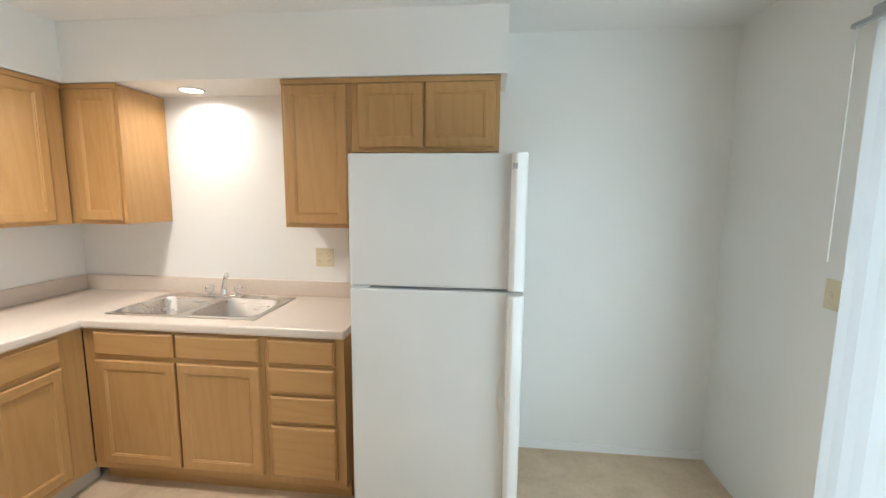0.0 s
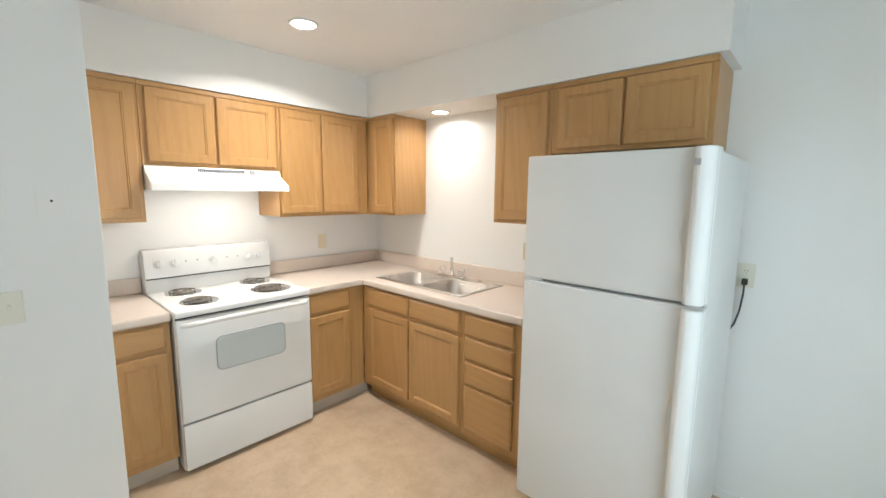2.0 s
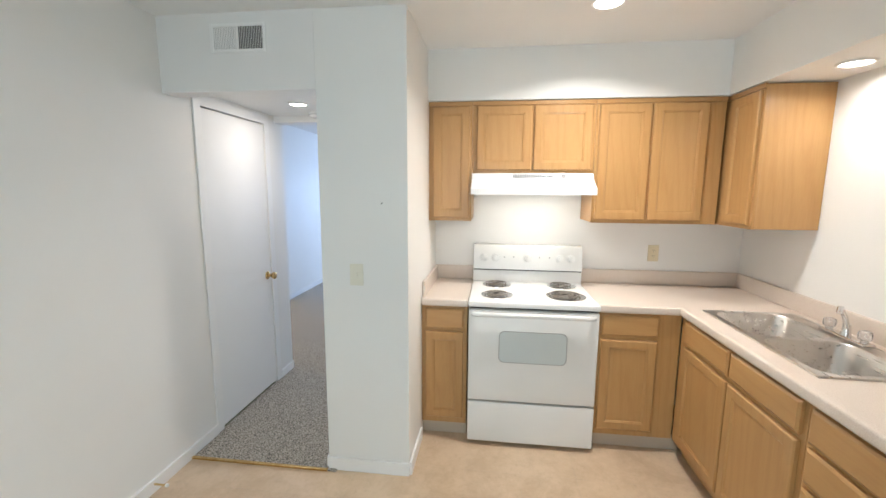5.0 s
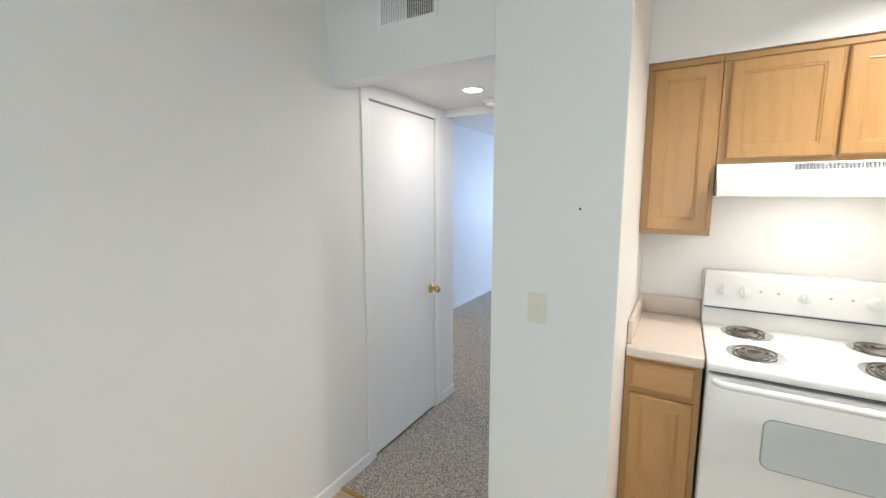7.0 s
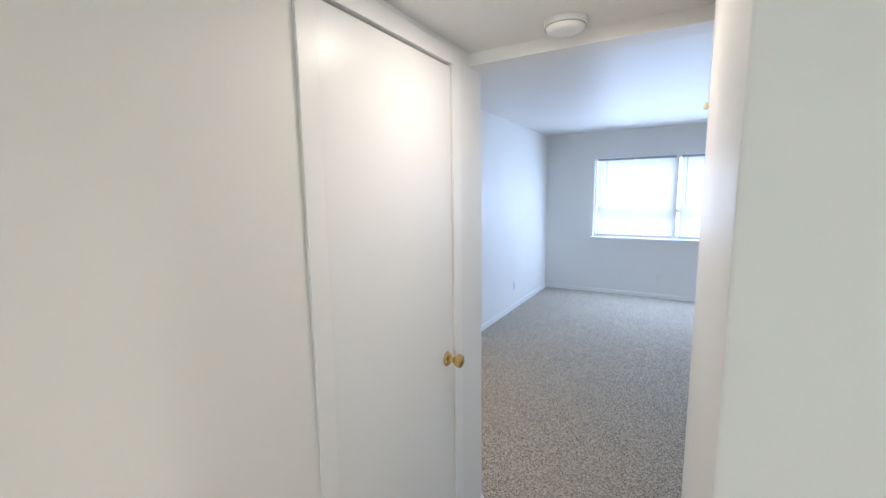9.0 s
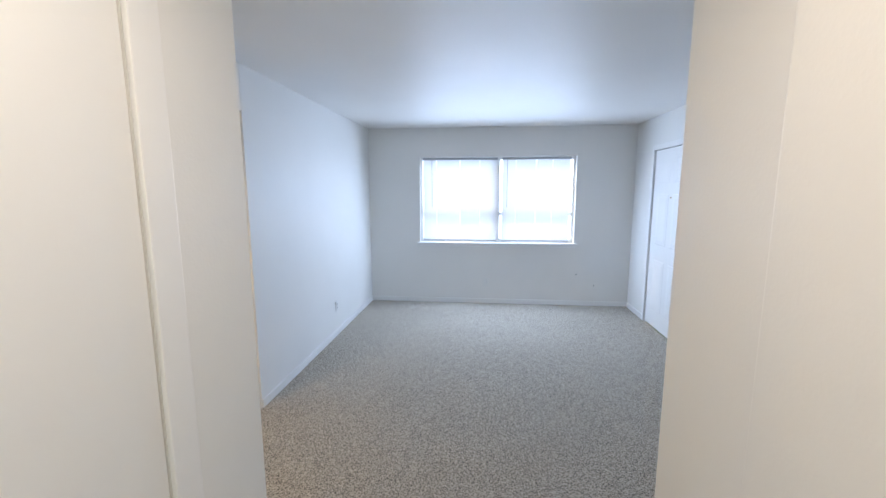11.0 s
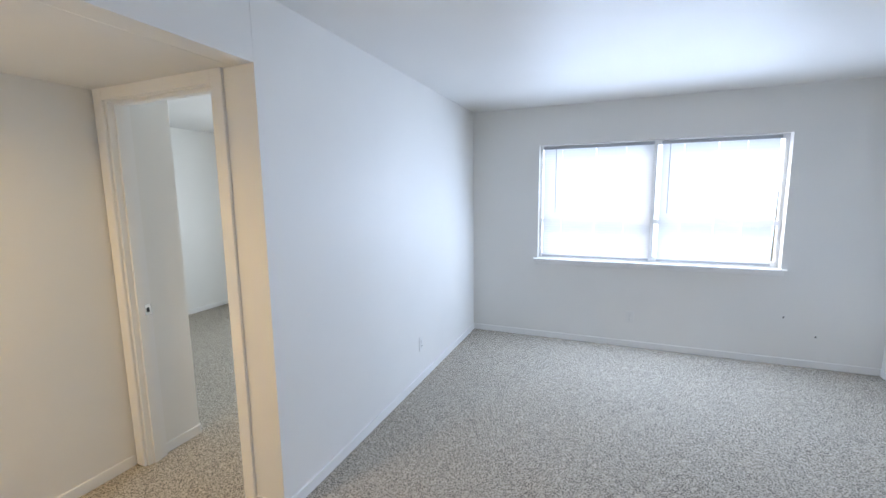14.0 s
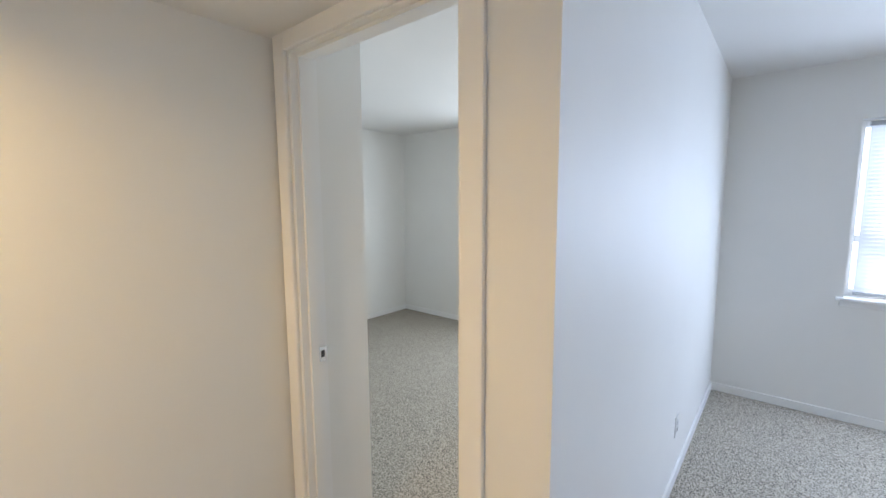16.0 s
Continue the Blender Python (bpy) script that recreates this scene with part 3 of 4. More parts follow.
lathe(bm, (0.225, -2.609, 1.788), (0, 0, -1), [(0.002, 0), (0.005, 0.008), (0.006, 0.016), (0.003, 0.019)], 12)
part("knob", bm, M["almond"], t)


# ---- plates on the walls ----
def plate(face, u, v, kind, mat, label):
    wide = 0.115 if kind == "double" else 0.072
    t = thing("light_switch" if kind == "switch" else "wall_outlet", face.p(u, v, 0), label, "switch" if kind == "switch" else "outlet")
    bm = bmesh.new()
    face.box(bm, u - wide / 2, u + wide / 2, v - 0.058, v + 0.058, 0, 0.006, 0.003, 2)
    part("cover_plate", bm, mat, t)
    if kind == "switch":
        bm = bmesh.new()
        face.box(bm, u - 0.006, u + 0.006, v - 0.012, v + 0.012, 0.005, 0.009, 0.001)
        face.box(bm, u - 0.004, u + 0.004, v - 0.002, v + 0.010, 0.008, 0.016, 0.001)
        part("toggle", bm, mat, t)
    for du in ((-0.028, 0.028) if kind == "double" else (0,)) if kind != "switch" else ():
        for dv in (-0.02, 0.02):
            bm = bmesh.new()
            cyl(bm, face.p(u + du, v + dv, 0.005), face.out(), 0.016, 0.004, 16)
            s = part("socket", bm, mat, t)
            bm = bmesh.new()
            for e in (-0.006, 0.006):
                face.box(bm, u + du + e - 0.001, u + du + e + 0.001, v + dv - 0.001, v + dv + 0.007, 0.008, 0.0095)
            face.box(bm, u + du - 0.0018, u + du + 0.0018, v + dv - 0.010, v + dv - 0.006, 0.008, 0.0095)
            part("slots", bm, M["dark"], s)
    for dv in ((-0.042, 0.042) if kind == "switch" else (0,)):
        bm = bmesh.new()
        cyl(bm, face.p(u, v + dv, 0.0055), face.out(), 0.003, 0.0015, 8)
        part("screw", bm, mat, t)
    return t


plate(F_STUB, -2.41, 1.13, "switch", M["pale"], "pale almond light switch on the stub wall")
plate(F_SINK, 1.655, 1.16, "double", M["almond"], "almond double outlet above the counter")
plate(F_RANGE, -0.575, 1.135, "outlet", M["almond"], "almond outlet above the counter")
plate(F_SINK, 2.83, 1.17, "outlet", M["pale"], "aged white outlet beside the refrigerator")
plate(F_PATIO, -0.765, 1.185, "switch", M["almond"], "almond switch beside the patio door")
plate(F_ENTRY, -3.44, 1.135, "switch", M["white_plastic"], "white light switch beside the front door")
plate(F_LS, -3.66, 0.33, "outlet", M["white_plastic"], "white outlet low on the living room wall")
plate(F_WIN, -2.91, 0.316, "outlet", M["white_plastic"], "white outlet under the window")
plate(F_ENTRY, -1.75, 0.355, "outlet", M["white_plastic"], "white outlet low on the entry wall")

t = thing("blank_plate", (1.0, -2.27, 1.50), "white painted thermostat plate with one screw", "wall plate")
bm = bmesh.new()
F_STUB.box(bm, -2.312, -2.228, 1.443, 1.557, 0, 0.0022, 0.001)
part("cover_plate", bm, M["wall"], t)
bm = bmesh.new()
cyl(bm, F_STUB.p(-2.27, 1.503, 0.0015), F_STUB.out(), 0.0042, 0.002, 12)
part("screw", bm, M["dark"], t)
for u, v in ((-1.667, 0.443), (-1.428, 0.288)):
    bm = bmesh.new()
    cyl(bm, F_WIN.p(u, v, 0), F_WIN.out(), 0.007, 0.003, 10)
    tagged(new("cable_hole", mesh_of("cable_hole", bm, M["dark"])), "small dark hole in the wall under the window", "hole")


def grille(face, u0, u1, v0, v1, n, label, dark_from=None):
    t = thing("air_vent", face.p((u0 + u1) / 2, (v0 + v1) / 2, 0), label, "air vent")
    bm = bmesh.new()
    face.box(bm, u0 - 0.016, u0, v0 - 0.016, v1 + 0.016, 0, 0.007, 0.002)
    face.box(bm, u1, u1 + 0.016, v0 - 0.016, v1 + 0.016, 0, 0.007, 0.002)
    face.box(bm, u0, u1, v0 - 0.016, v0, 0, 0.007, 0.002)
    face.box(bm, u0, u1, v1, v1 + 0.016, 0, 0.007, 0.002)
    um = (u0 + u1) / 2
    face.box(bm, um - 0.004, um + 0.004, v0, v1, 0, 0.006)
    part("frame", bm, M["trim"], t)
    # dark sheet puts the shade behind the slats into colour
    bm = bmesh.new()
    face.box(bm, u0, u1, v0, v1, 0.0, 0.0012)
    part("duct_shade", bm, M["dark"], t)
    for i in range(n):
        u = u0 + (i + 0.5) * (u1 - u0) / n
        bm = bmesh.new()
        lean = -0.0048 if u < um else 0.0
        wide = 0.0028 if u < um else 0.0008
        q = [bm.verts.new(face.p(*c)) for c in ((u - wide, v0, 0.0055), (u + wide, v0, 0.0055), (u + wide + lean, v0, 0.0015), (u - wide + lean, v0, 0.0015),
                                               (u - wide, v1, 0.0055), (u + wide, v1, 0.0055), (u + wide + lean, v1, 0.0015), (u - wide + lean, v1, 0.0015))]
        for f in ((0, 1, 2, 3), (4, 5, 6, 7), (0, 1, 5, 4), (1, 2, 6, 5), (2, 3, 7, 6), (3, 0, 4, 7)):
            bm.faces.new([q[j] for j in f])
        part("slat", bm, M["trim"], t)
    return t


grille(F_STUB, -3.128, -2.862, 2.265, 2.372, 30, "white two-way louvred air vent above the hall")
grille(F_LS, -1.69, -1.40, 2.30, 2.40, 30, "white louvred air vent above the alcove")


# ---- kitchen cabinets ----
def panel_door(face, u0, u1, v0, v1, w, parent, rail=0.052):
    """A frame door with a sunk flat panel as its child."""
    bm = bmesh.new()

    def loop(e, w2):
        return [bm.verts.new(face.p(u, v, w2)) for u, v in ((u0 + e, v0 + e), (u1 - e, v0 + e), (u1 - e, v1 - e), (u0 + e, v1 - e))]
    rows = [loop(0, w), loop(0, w + 0.014), loop(0.006, w + 0.019), loop(rail - 0.006, w + 0.019), loop(rail - 0.003, w + 0.016),
            loop(rail + 0.001, w + 0.0165), loop(rail + 0.008, w + 0.010)]
    for a, b in zip(rows, rows[1:]):
        for i in range(4):
            bm.faces.new((a[i], a[(i + 1) % 4], b[(i + 1) % 4], b[i]))
    ob = part("door", bm, M["oak_v"], parent)
    bm = bmesh.new()
    face.box(bm, u0 + rail + 0.004, u1 - rail - 0.004, v0 + rail + 0.004, v1 - rail - 0.004, w + 0.003, w + 0.0115)
    part("panel", bm, M["oak_v"], ob)
    return ob


def drawer_front(face, u0, u1, v0, v1, w, parent):
    bm = bmesh.new()
    face.box(bm, u0, u1, v0, v1, w, w + 0.012)
    face.panel(bm, u0, u1, v0, v1, w + 0.012, w + 0.019, 0.010)
    return part("drawer_front", bm, M["oak_h"], parent)


def cabinet(name, face, u0, u1, v0, v1, depth, label, doors, drawers=(), kick=False, wall_cab=True):
    """A cabinet: carcass, face frame round its openings, doors and drawer fronts laid on it."""
    t = thing(name, face.p((u0 + u1) / 2, v0, depth / 2), label, "cabinet", "wall cabinets" if wall_cab else "base cabinets")
    bm = bmesh.new()
    face.box(bm, u0 + 0.001, u1 - 0.001, v0, 0.72 if "sink base" in label else v1, 0.002, depth - 0.018)
    part("body", bm, M["oak_v"], t)
    bm = bmesh.new()
    face.box(bm, u0, u1, v0 - 0.002, v1, depth - 0.018, depth, 0.0015)
    part("face_frame", bm, M["oak_v"], t)
    if wall_cab:
        bm = bmesh.new()
        face.box(bm, u0, u1, v1 - 0.021, v1 + 0.005, depth - 0.002, depth + 0.009, 0.002)
        part("top_moulding", bm, M["oak_h"], t)
    for d2 in doors:
        panel_door(face, *d2, depth, t)
    for d2 in drawers:
        drawer_front(face, *d2, depth, t)
    if kick:
        bm = bmesh.new()
        face.box(bm, u0, u1 + (0.06 if face.side[0] == "x" and u1 > -1 else 0), 0, v0 - 0.002, 0.05, depth - (0.065 if face.side[0] == "y" else 0.045))
        part("kick_board", bm, M["oak_h"] if face.side[0] == "y" else M["kick"], t)
    return t


UB, UT, UD = 1.372, 2.122, 0.33
cabinet("wall_cabinet", F_RANGE, -2.133, -1.852, UB, UT, UD, "oak wall cabinet with one panel door", [(-2.105, -1.868, UB + 0.02, UT - 0.025)])
cabinet("wall_cabinet", F_RANGE, -1.850, -1.092, 1.682, UT, UD, "short oak wall cabinet above the range hood", [(-1.822, -1.478, 1.70, UT - 0.025), (-1.464, -1.11, 1.70, UT - 0.025)])
cabinet("wall_cabinet", F_RANGE, -1.090, -0.349, UB, UT, UD, "oak wall cabinet with two panel doors", [(-1.072, -0.770, UB + 0.02, UT - 0.025), (-0.758, -0.445, UB + 0.02, UT - 0.025)])
cabinet("wall_cabinet", F_SINK, 0.004, 0.655, UB, UT, UD, "oak corner wall cabinet beside the sink", [(0.385, 0.635, UB + 0.02, UT - 0.025)])
cabinet("wall_cabinet", F_SINK, 1.578, 1.948, UB, UT, UD, "oak wall cabinet beside the refrigerator", [(1.597, 1.925, UB + 0.02, UT - 0.025)])
cabinet("wall_cabinet", F_SINK, 1.950, 2.698, 1.765, UT, UD, "short oak wall cabinet above the refrigerator", [(1.985, 2.318, 1.783, UT - 0.025), (2.332, 2.675, 1.783, UT - 0.025)])

BT, BD = 0.872, 0.61
cabinet("base_cabinet", F_SINK, 0.612, 1.583, 0.10, BT, BD, "oak sink base cabinet with two doors", [(0.68, 1.112, 0.14, 0.705), (1.126, 1.56, 0.14, 0.705)],
        [(0.68, 1.112, 0.73, 0.853), (1.126, 1.56, 0.73, 0.853)], True, False)
cabinet("base_cabinet", F_SINK, 1.585, 1.985, 0.10, BT, BD, "oak base cabinet with four drawers", [],
        [(1.607, 1.94, 0.73, 0.853), (1.607, 1.94, 0.585, 0.712), (1.607, 1.94, 0.432, 0.565), (1.607, 1.94, 0.14, 0.412)], True, False)
cabinet("base_cabinet", F_RANGE, -1.072, -0.614, 0.10, BT, BD, "oak base cabinet beside the range", [(-1.058, -0.742, 0.14, 0.705)], [(-1.058, -0.742, 0.73, 0.853)], True, False)
cabinet("base_cabinet", F_RANGE, -2.133, -1.850, 0.10, BT, BD, "narrow oak base cabinet against the stub wall", [(-2.108, -1.872, 0.14, 0.705)], [(-2.108, -1.872, 0.73, 0.853)], True, False)


# ---- worktops ----
def worktop(label, cells, nosing, splash, at):
    t = thing("worktop", at, label, "countertop")
    bm = bmesh.new()
    for c in cells:
        box(bm, *c, 0.874, 0.912)
    bmesh.ops.remove_doubles(bm, verts=bm.verts[:], dist=0.0005)
    part("top", bm, M["laminate"], t)
    for c in nosing:
        bm = bmesh.new()
        box(bm, *c, 0.870, 0.9155, 0.012, 4)
        part("front_edge", bm, M["laminate"], t, smooth=True)
    for c in splash:
        bm = bmesh.new()
        box(bm, *c, 0.912, 1.012, 0.006, 3)
        part("backsplash", bm, M["laminate"], t, smooth=True)
    return t


SX0, SX1, SY0, SY1 = 0.665, 1.495, -0.535, -0.075
worktop("pinkish-beige laminate L-shaped worktop with backsplash",
        [(0.0, 0.613, -1.078, -0.613), (0.0, SX0 + 0.02, -0.613, 0.0), (SX0 + 0.02, SX1 - 0.02, -0.613, SY0 + 0.02),
         (SX0 + 0.02, SX1 - 0.02, SY1 - 0.02, 0.0), (SX1 - 0.02, 1.995, -0.613, 0.0)],
        [(0.60, 0.638, -1.078, -0.625), (0.612, 1.995, -0.638, -0.60)],
        [(0.0, 0.02, -1.078, 0.0), (0.02, 1.995, -0.02, 0.0)], (0.5, -0.5, 0.874))
worktop("pinkish-beige laminate worktop beside the range, narrow", [(0.0, 0.613, -2.133, -1.846)], [(0.60, 0.638, -2.133, -1.846)],
        [(0.0, 0.02, -2.133, -1.846), (0.02, 0.60, -2.133, -2.113)], (0.3, -2.0, 0.874))


# ---- sink and tap ----
def bowl(bm, x0, x1, y0, y1, top, depth, r=0.07, n=6):
    """A rounded rectangular basin, open above."""
    def loop(inset, z, rr):
        out = []
        for cx, cy, a0 in ((x1 - inset - rr, y1 - inset - rr, 0), (x0 + inset + rr, y1 - inset - rr, 90),
                           (x0 + inset + rr, y0 + inset + rr, 180), (x1 - inset - rr, y0 + inset + rr, 270)):
            for i in range(n + 1):
                a = radians(a0 + 90 * i / n)
                out.append(bm.verts.new((cx + rr * math.cos(a), cy + rr * math.sin(a), z)))
        return out
    rows = [loop(0, top, r), loop(0.004, top - 0.006, r), loop(0.014, top - depth + 0.03, r), loop(0.030, top - depth + 0.006, r), loop(0.055, top - depth, r * 0.7)]
    for a, b in zip(rows, rows[1:]):
        for i in range(len(a)):
            bm.faces.new((a[i], a[(i + 1) % len(a)], b[(i + 1) % len(a)], b[i]))
    bm.faces.new(rows[-1])
    return rows[0]


sk = thing("kitchen_sink", ((SX0 + SX1) / 2, -0.3, 0.74), "stainless steel double-bowl drop-in sink", "sink")
mid = (SX0 + SX1) / 2
for x0, x1 in ((SX0 + 0.03, mid - 0.015), (mid + 0.015, SX1 - 0.03)):
    bm = bmesh.new()
    y0, y1 = SY0 + 0.03, SY1 - 0.075
    top = bowl(bm, x0, x1, y0, y1, 0.9185, 0.17)
    # the flat deck round this bowl, out to the sink's edge or the middle
    ox0, ox1 = (SX0, mid) if x0 < mid - 0.1 else (mid, SX1)
    n = len(top) // 4
    corners = [bm.verts.new((x, y, 0.9185)) for x, y in ((ox1, SY1), (ox0, SY1), (ox0, SY0), (ox1, SY0))]
    for q in range(4):
        seg = top[q * n:(q + 1) * n]
        for a, b in zip(seg, seg[1:]):
            bm.faces.new((a, b, corners[q]))
        bm.faces.new((seg[-1], top[((q + 1) * n) % len(top)], corners[(q + 1) % 4], corners[q]))
    b = part("bowl", bm, M["steel"], sk, smooth=True)
    bm = bmesh.new()
    cyl(bm, ((x0 + x1) / 2, (y0 + y1) / 2, 0.7495), (0, 0, 1), 0.042, 0.003, 24)
    part("drain", bm, M["chrome"], b)
bm = bmesh.new()
for c in ((SX0, SX1, SY0, SY0 + 0.008), (SX0, SX1, SY1 - 0.008, SY1), (SX0, SX0 + 0.008, SY0 + 0.008, SY1 - 0.008), (SX1 - 0.008, SX1, SY0 + 0.008, SY1 - 0.008)):
    box(bm, *c, 0.912, 0.9205, 0.002)
part("rim", bm, M["steel"], sk)
bm = bmesh.new()
cyl(bm, (mid + 0.235, SY1 - 0.035, 0.9185), (0, 0, 1), 0.02, 0.004, 20, bevel=0.001)
part("hole_cover", bm, M["chrome"], sk)

fa = thing("faucet", (mid - 0.03, SY1 - 0.037, 0.9185), "chrome two-handle kitchen faucet with clear knobs", "faucet")
fx, fy = mid - 0.03, SY1 - 0.037
bm = bmesh.new()
box(bm, fx - 0.125, fx + 0.125, fy - 0.026, fy + 0.026, 0.919, 0.934, 0.007, 3)
part("base", bm, M["chrome"], fa, smooth=True)
bm = bmesh.new()
lathe(bm, (fx, fy, 0.932), (0, 0, 1), [(0.022, 0), (0.018, 0.015), (0.015, 0.04), (0.015, 0.055)], 20)
tube(bm, [(fx, fy, 0.955), (fx + 0.008, fy - 0.009, 0.985), (fx + 0.040, fy - 0.046, 1.032), (fx + 0.085, fy - 0.098, 1.078), (fx + 0.103, fy - 0.119, 1.084), (fx + 0.112, fy - 0.129, 1.066)], 0.0105, 14)
part("spout", bm, M["chrome"], fa, smooth=True)
for s in (-0.095, 0.095):
    bm = bmesh.new()
    lathe(bm, (fx + s, fy, 0.932), (0, 0, 1), [(0.014, 0), (0.012, 0.012), (0.022, 0.016), (0.026, 0.03), (0.024, 0.048), (0.012, 0.054)], 14)
    part("handle", bm, M["acrylic"], fa, "clear acrylic knob")

# ---- range ----
def rounded_plate(bm, face, u0, u1, v0, v1, w0, w1, r, n=6):
    """A flat plate with rounded corners on a face."""
    ring0, ring1 = [], []
    for cu, cv, a0 in ((u1 - r, v1 - r, 0), (u0 + r, v1 - r, 90), (u0 + r, v0 + r, 180), (u1 - r, v0 + r, 270)):
        for i in range(n + 1):
            a = radians(a0 + 90 * i / n)
            u, v = cu + r * math.cos(a), cv + r * math.sin(a)
            ring0.append(bm.verts.new(face.p(u, v, w0)))
            ring1.append(bm.verts.new(face.p(u, v, w1)))
    bm.faces.new(ring1)
    for i in range(len(ring0)):
        j = (i + 1) % len(ring0)
        bm.faces.new((ring0[i], ring0[j], ring1[j], ring1[i]))


rg = thing("electric_range", (0.35, -1.46, 0), "white electric range with four coil burners", "stove")
R0, R1 = -1.842, -1.082
bm = bmesh.new()
box(bm, 0.03, 0.645, R0 + 0.003, R1 - 0.003, 0.02, 0.885, 0.003)
part("body", bm, M["enamel"], rg)
bm = bmesh.new()
box(bm, 0.03, 0.685, R0, R1, 0.887, 0.921, 0.010, 3)
part("cooktop", bm, M["enamel"], rg, smooth=True)
bm = bmesh.new()
F_RANGE.box(bm, R0 + 0.004, R1 - 0.004, 0.302, 0.872, 0.647, 0.680, 0.008, 3)
od = part("oven_door", bm, M["enamel"], rg, smooth=True)
bm = bmesh.new()
rounded_plate(bm, F_RANGE, -1.657, -1.260, 0.550, 0.747, 0.679, 0.6815, 0.034)
part("window_border", bm, M["grey"], od)
bm = bmesh.new()
rounded_plate(bm, F_RANGE, -1.652, -1.265, 0.555, 0.742, 0.680, 0.683, 0.030)
part("window", bm, M["oven_glass"], od, "grey reflective oven window")
bm = bmesh.new()
tube(bm, [(0.676, R0 + 0.03, 0.846), (0.705, R0 + 0.05, 0.850), (0.712, R0 + 0.10, 0.852), (0.712, R1 - 0.10, 0.852), (0.705, R1 - 0.05, 0.850), (0.676, R1 - 0.03, 0.846)], 0.014, 12)
part("handle", bm, M["enamel"], od, smooth=True)
bm = bmesh.new()
F_RANGE.box(bm, R0 + 0.004, R1 - 0.004, 0.03, 0.290, 0.647, 0.678, 0.008, 3)
part("storage_drawer", bm, M["enamel"], rg, smooth=True)
# black boxes put the shade above and below the oven door into colour
for z0, z1 in ((0.292, 0.300), (0.873, 0.886)):
    bm = bmesh.new()
    F_RANGE.box(bm, R0 + 0.01, R1 - 0.01, z0, z1, 0.62, 0.650)
    part("gap", bm, M["black"], rg)
# the control panel leans back
bm = bmesh.new()
prof = [(0.012, 0.90), (0.115, 0.90), (0.112, 1.005), (0.125, 1.012), (0.108, 1.165), (0.092, 1.182), (0.040, 1.186), (0.012, 1.17)]
rows = [[bm.verts.new((x, y, z)) for x, z in prof] for y in (R0, R1)]
for i in range(len(prof)):
    j = (i + 1) % len(prof)
    bm.faces.new((rows[0][i], rows[0][j], rows[1][j], rows[1][i]))
bm.faces.new(rows[0])
bm.faces.new(rows[1][::-1])
bmesh.ops.bevel(bm, geom=bm.edges[:], offset=0.003, segments=2, affect="EDGES")
bg = part("control_panel", bm, M["enamel"], rg, smooth=True)
bm = bmesh.new()
box(bm, 0.110, 0.1245, R0 + 0.004, R1 - 0.004, 1.004, 1.009)
part("seam", bm, M["dark"], bg)
out = Vector((1, 0, 0.11)).normalized()
for y in (-1.765, -1.685, -1.46, -1.235, -1.160):
    bm = bmesh.new()
    pz = 1.095
    lathe(bm, (0.1155, y, pz), out, [(0.030, 0), (0.029, 0.006), (0.021, 0.009), (0.020, 0.026), (0.012, 0.029)], 20)
    box(bm, 0.130, 0.150, y - 0.005, y + 0.005, pz - 0.018, pz + 0.024, 0.002)
    part("knob", bm, M["enamel"], bg, smooth=True)
for y in (-1.62, -1.555, -1.375, -1.305):
    bm = bmesh.new()
    cyl(bm, (0.1145, y, 1.10), out, 0.005, 0.003, 10)
    part("indicator", bm, M["grey"], bg)
for x, y, r in ((0.215, -1.672, 0.080), (0.505, -1.672, 0.080), (0.205, -1.232, 0.078), (0.485, -1.248, 0.102)):
    bm = bmesh.new()
    lathe(bm, (x, y, 0.9195), (0, 0, 1), [(r + 0.020, 0), (r + 0.019, 0.004), (r + 0.010, 0.0045), (r * 0.55, 0.0025), (0.01, 0.002)], 40)
    pan = part("drip_pan", bm, M["chrome"], rg, "chrome drip pan", True)
    bm = bmesh.new()
    pts = []
    turns = 3 if r < 0.09 else 4
    for i in range(turns * 28 + 1):
        a = 2 * math.pi * i / 28
        rr = 0.018 + (r - 0.018) * i / (turns * 28)
        pts.append((x + rr * math.cos(a), y + rr * math.sin(a), 0.9315))
    tube(bm, pts, 0.0040, 6)
    part("coil", bm, M["coil"], pan, "dark spiral heating coil", True)

# ---- range hood ----
hd = thing("range_hood", (0.22, -1.47, 1.55), "white under-cabinet range hood, light on", "range hood")
bm = bmesh.new()
prof = [(0.005, 1.552), (0.005, 1.679), (0.352, 1.679), (0.372, 1.640), (0.480, 1.580), (0.482, 1.545), (0.470, 1.545), (0.468, 1.560), (0.03, 1.560)]
rows = [[bm.verts.new((x, y, z)) for x, z in prof] for y in (-1.848, -1.094)]
for i in range(len(prof)):
    j = (i + 1) % len(prof)
    bm.faces.new((rows[0][i], rows[0][j], rows[1][j], rows[1][i]))
bm.faces.new(rows[0])
bm.faces.new(rows[1][::-1])
shell = part("shell", bm, M["enamel"], hd)
for y in (-1.852 + 0.006, -1.100):
    bm = bmesh.new()
    box(bm, 0.006, 0.478, y, y + 0.004, 1.545, 1.575)
    part("side_lip", bm, M["enamel"], shell)
for i in range(24):
    y = -1.59 + i * 0.0112
    bm = bmesh.new()
    box(bm, 0.354, 0.371, y, y + 0.006, 1.649, 1.672)
    part("vent_slot", bm, M["grey"], shell)
bm = bmesh.new()
box(bm, 0.352, 0.3715, -1.29, -1.262, 1.647, 1.674)
part("switch_panel", bm, M["grey"], shell)
bm = bmesh.new()
box(bm, 0.26, 0.38, -1.46, -1.28, 1.549, 1.562, 0.003)
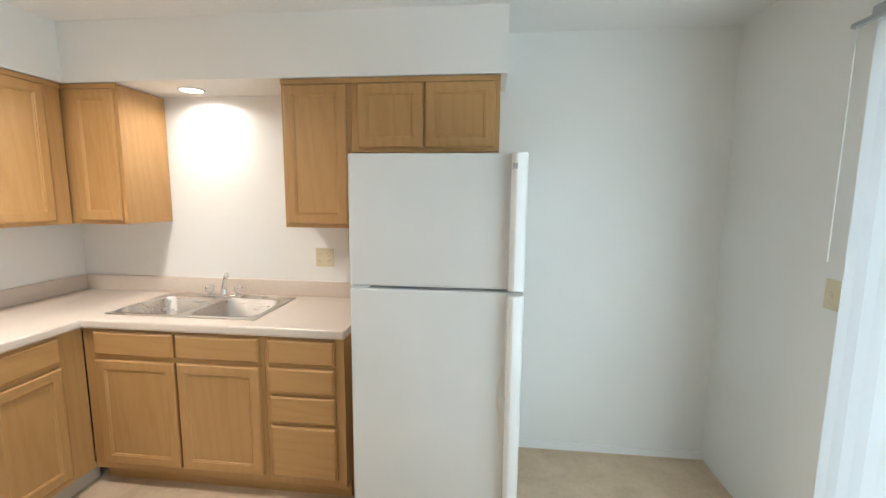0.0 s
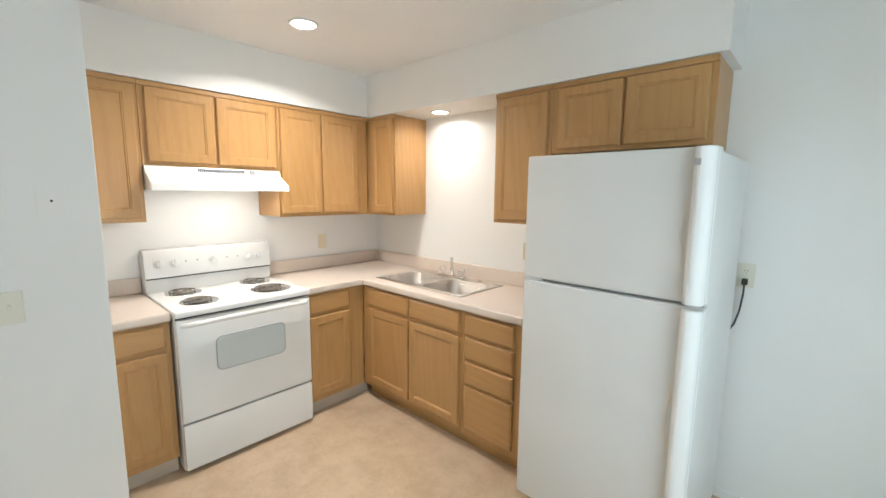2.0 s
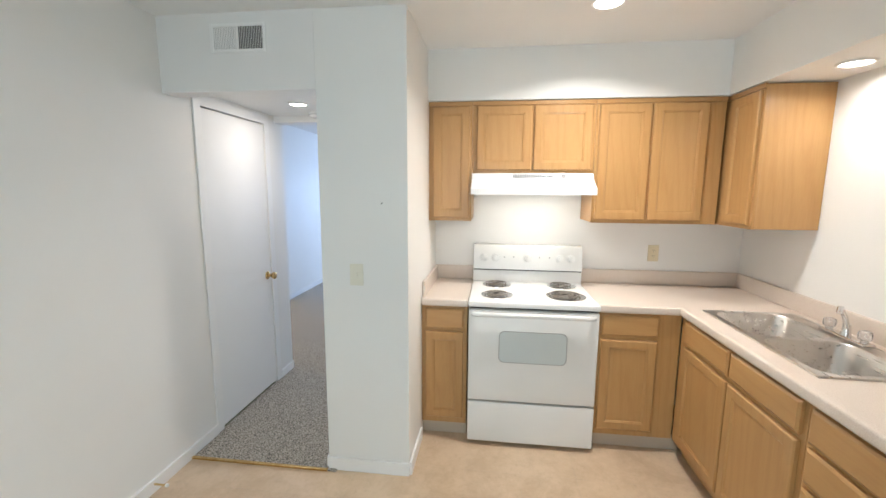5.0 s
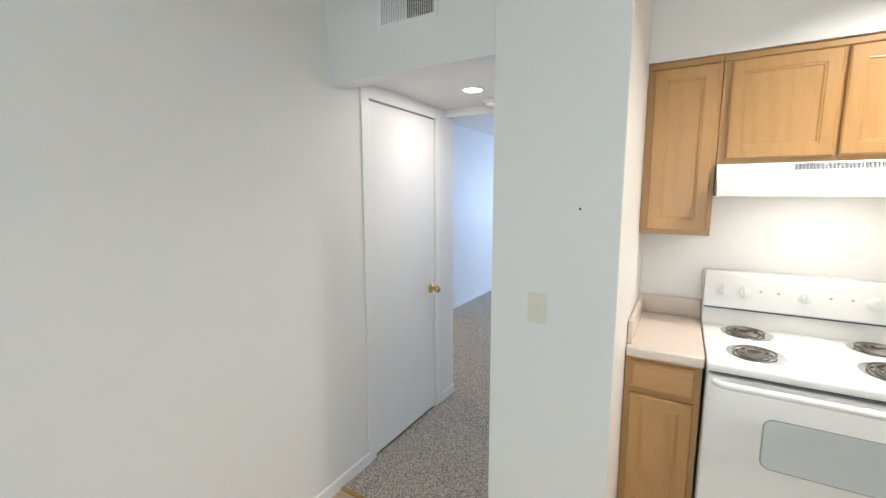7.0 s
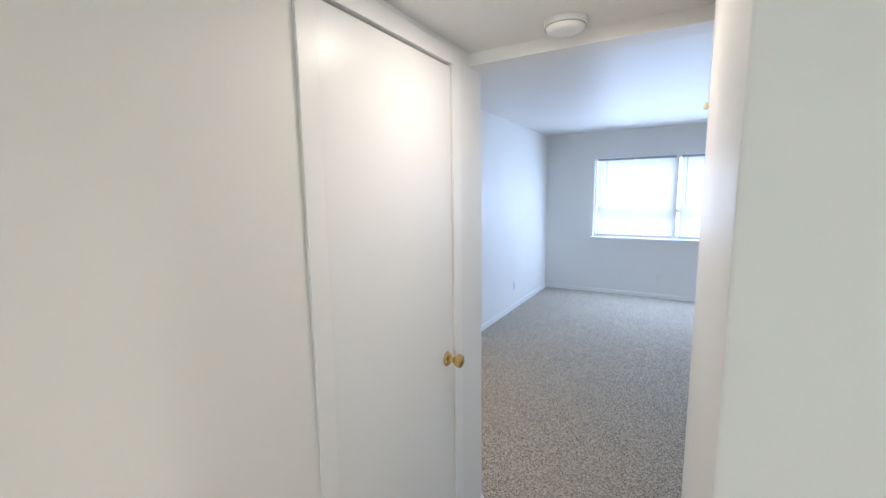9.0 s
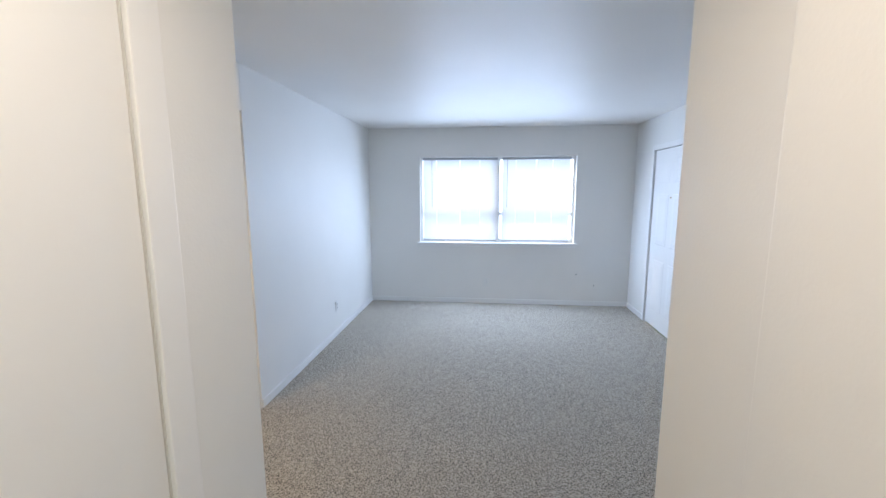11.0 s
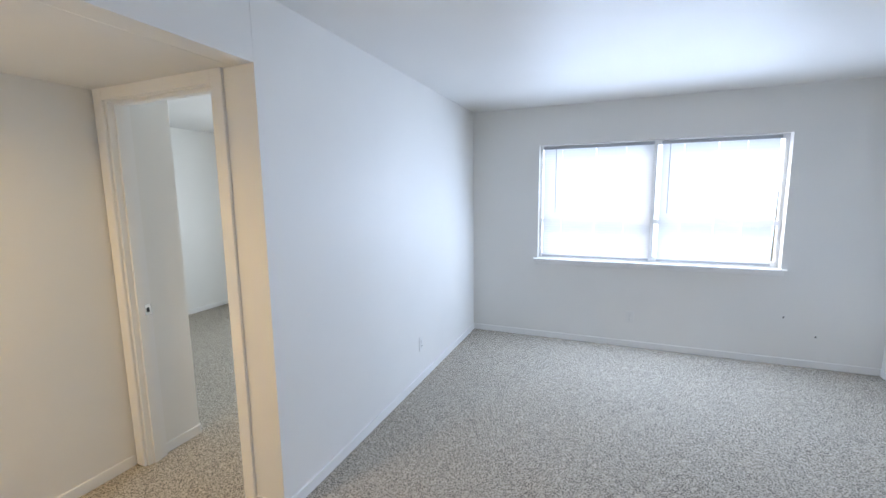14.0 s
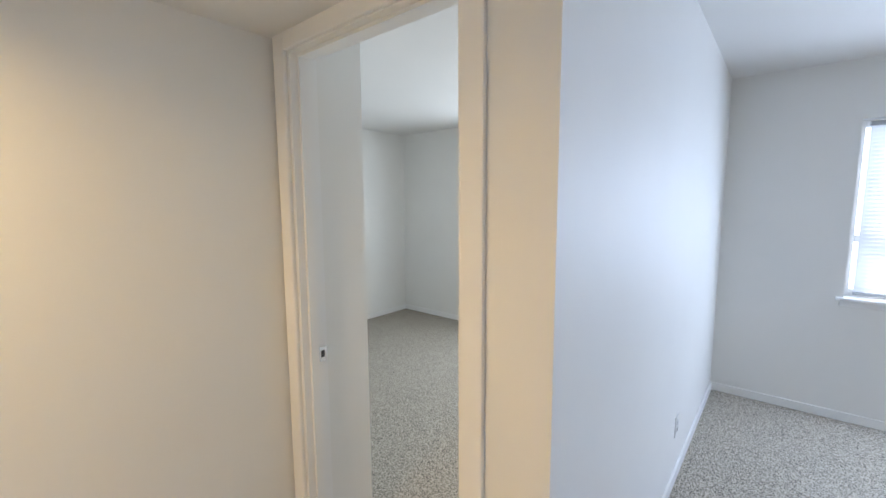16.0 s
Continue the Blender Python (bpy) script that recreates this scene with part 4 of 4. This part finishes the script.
part("lamp_lens", bm, M["hood_lens"], hd, "glowing lamp lens")
area_lamp("hood_lamp", look((0.32, -1.45, 1.545), (0.30, -1.45, 0)), 0.50, 0.11, 1.7, WARM)

# ---- refrigerator ----
fg = thing("refrigerator", (2.43, -0.42, 0), "white top-freezer refrigerator with textured doors", "refrigerator")
X0, X1, YF = 2.075, 2.802, -0.775
bm = bmesh.new()
box(bm, X0 + 0.004, X1 - 0.004, -0.705, -0.05, 0.025, 1.70, 0.006, 2)
part("body", bm, M["fridge"], fg)
ff = Face("y-", 0.0)
for nm, v0, v1 in (("freezer_door", 1.166, 1.712), ("fridge_door", 0.075, 1.154)):
    bm = bmesh.new()
    ff.box(bm, X0, X1, v0, v1, 0.712, -YF, 0.012, 3)
    dr = part(nm, bm, M["fridge"], fg, smooth=True)
    bm = bmesh.new()
    ff.box(bm, X0 + 0.01, X1 - 0.01, v0 + 0.01, v1 - 0.01, 0.704, 0.714)
    part("gasket", bm, M["white_plastic"], dr)
    # a full-height grip strip along the free edge, hollow on its inner side
    bm = bmesh.new()
    prof = [(X1 - 0.070, 0.774), (X1 - 0.066, 0.812), (X1 - 0.050, 0.824), (X1 - 0.018, 0.818), (X1 - 0.003, 0.800), (X1 - 0.003, 0.774)]
    rows = [[bm.verts.new((x, -w, z)) for x, w in prof] for z in (v0 + 0.003, v1 - 0.003)]
    for i in range(len(prof)):
        j = (i + 1) % len(prof)
        bm.faces.new((rows[0][i], rows[0][j], rows[1][j], rows[1][i]))
    bm.faces.new(rows[0])
    bm.faces.new(rows[1][::-1])
    bmesh.ops.bevel(bm, geom=bm.edges[:], offset=0.003, segments=2, affect="EDGES")
    part("handle", bm, M["enamel"], dr, "glossy white full-length handle", True)
    if nm == "freezer_door":
        bm = bmesh.new()
        ff.box(bm, X1 - 0.062, X1 - 0.044, v1 - 0.065, v1 - 0.043, 0.815, 0.826, 0.001)
        part("badge", bm, M["grey"], dr, "small square grey badge")
    # worn yellowed patches where hands pull
    bm = bmesh.new()
    a, b = (v0 + 0.12, v0 + 0.37) if nm == "freezer_door" else (v1 - 0.62, v1 - 0.30)
    edge = []
    for i in range(15):
        f = i / 14
        cx = X1 - 0.090 + 0.006 * math.sin(9 * f) + 0.003 * math.sin(23 * f + 1)
        half = (0.004 if nm == "freezer_door" else 0.0065) * math.sin(math.pi * (0.06 + 0.88 * f)) ** 0.6
        edge.append([bm.verts.new(ff.p(cx + e * half, a + (b - a) * f, w)) for e, w in ((-1, 0.7745), (-0.7, 0.7758), (0.7, 0.7758), (1, 0.7745))])
    for p0, p1 in zip(edge, edge[1:]):
        for j in range(3):
            bm.faces.new((p0[j], p0[j + 1], p1[j + 1], p1[j]))
    part("wear_mark", bm, M["stain"], dr, "faint yellowed wear mark")
bm = bmesh.new()
ff.box(bm, X0 + 0.004, X0 + 0.085, 1.1545, 1.1655, 0.70, 0.768, 0.002)
part("hinge_cap", bm, M["white_plastic"], fg)
# grey box puts the shade between the two doors into colour
bm = bmesh.new()
ff.box(bm, X0 + 0.01, X1 - 0.01, 1.1545, 1.1655, 0.69, 0.745)
part("door_gap", bm, M["grey"], fg)
bm = bmesh.new()
ff.box(bm, X0 + 0.012, X1 - 0.012, 0.012, 0.068, 0.66, 0.700, 0.003)
gr = part("toe_grille", bm, M["white_plastic"], fg)
for i in range(26):
    bm = bmesh.new()
    u = X0 + 0.04 + i * 0.0255
    ff.box(bm, u, u + 0.012, 0.022, 0.058, 0.699, 0.7015)
    part("grille_slot", bm, M["dark"], gr)
for x in (X0 + 0.06, X1 - 0.06):
    for y in (-0.64, -0.12):
        bm = bmesh.new()
        cyl(bm, (x, y, 0), (0, 0, 1), 0.018, 0.03, 12)
        part("foot", bm, M["dark"], fg)
pc = thing("power_cord", (2.83, -0.012, 1.14), "black power cord plugged into the outlet", "cord")
bm = bmesh.new()
box(bm, 2.818, 2.842, -0.040, -0.010, 1.128, 1.156, 0.004, 2)
part("plug", bm, M["black"], pc)
bm = bmesh.new()
tube(bm, [(2.83, -0.034, 1.13), (2.83, -0.038, 1.08), (2.822, -0.034, 1.0), (2.806, -0.03, 0.93), (2.775, -0.028, 0.87), (2.74, -0.026, 0.80)], 0.0045, 8)
part("cord", bm, M["black"], pc)

# spring door stop on the baseboard
t = thing("door_stop", (1.30, -3.427, 0.05), "small brass spring door stop on the baseboard", "door stop")
bm = bmesh.new()
tube(bm, [(1.30, -3.428, 0.045), (1.30, -3.36, 0.045)], 0.005, 8)
part("spring", bm, M["brass"], t)
bm = bmesh.new()
cyl(bm, (1.30, -3.362, 0.045), (0, 1, 0), 0.009, 0.012, 12)
part("tip", bm, M["white_plastic"], t)
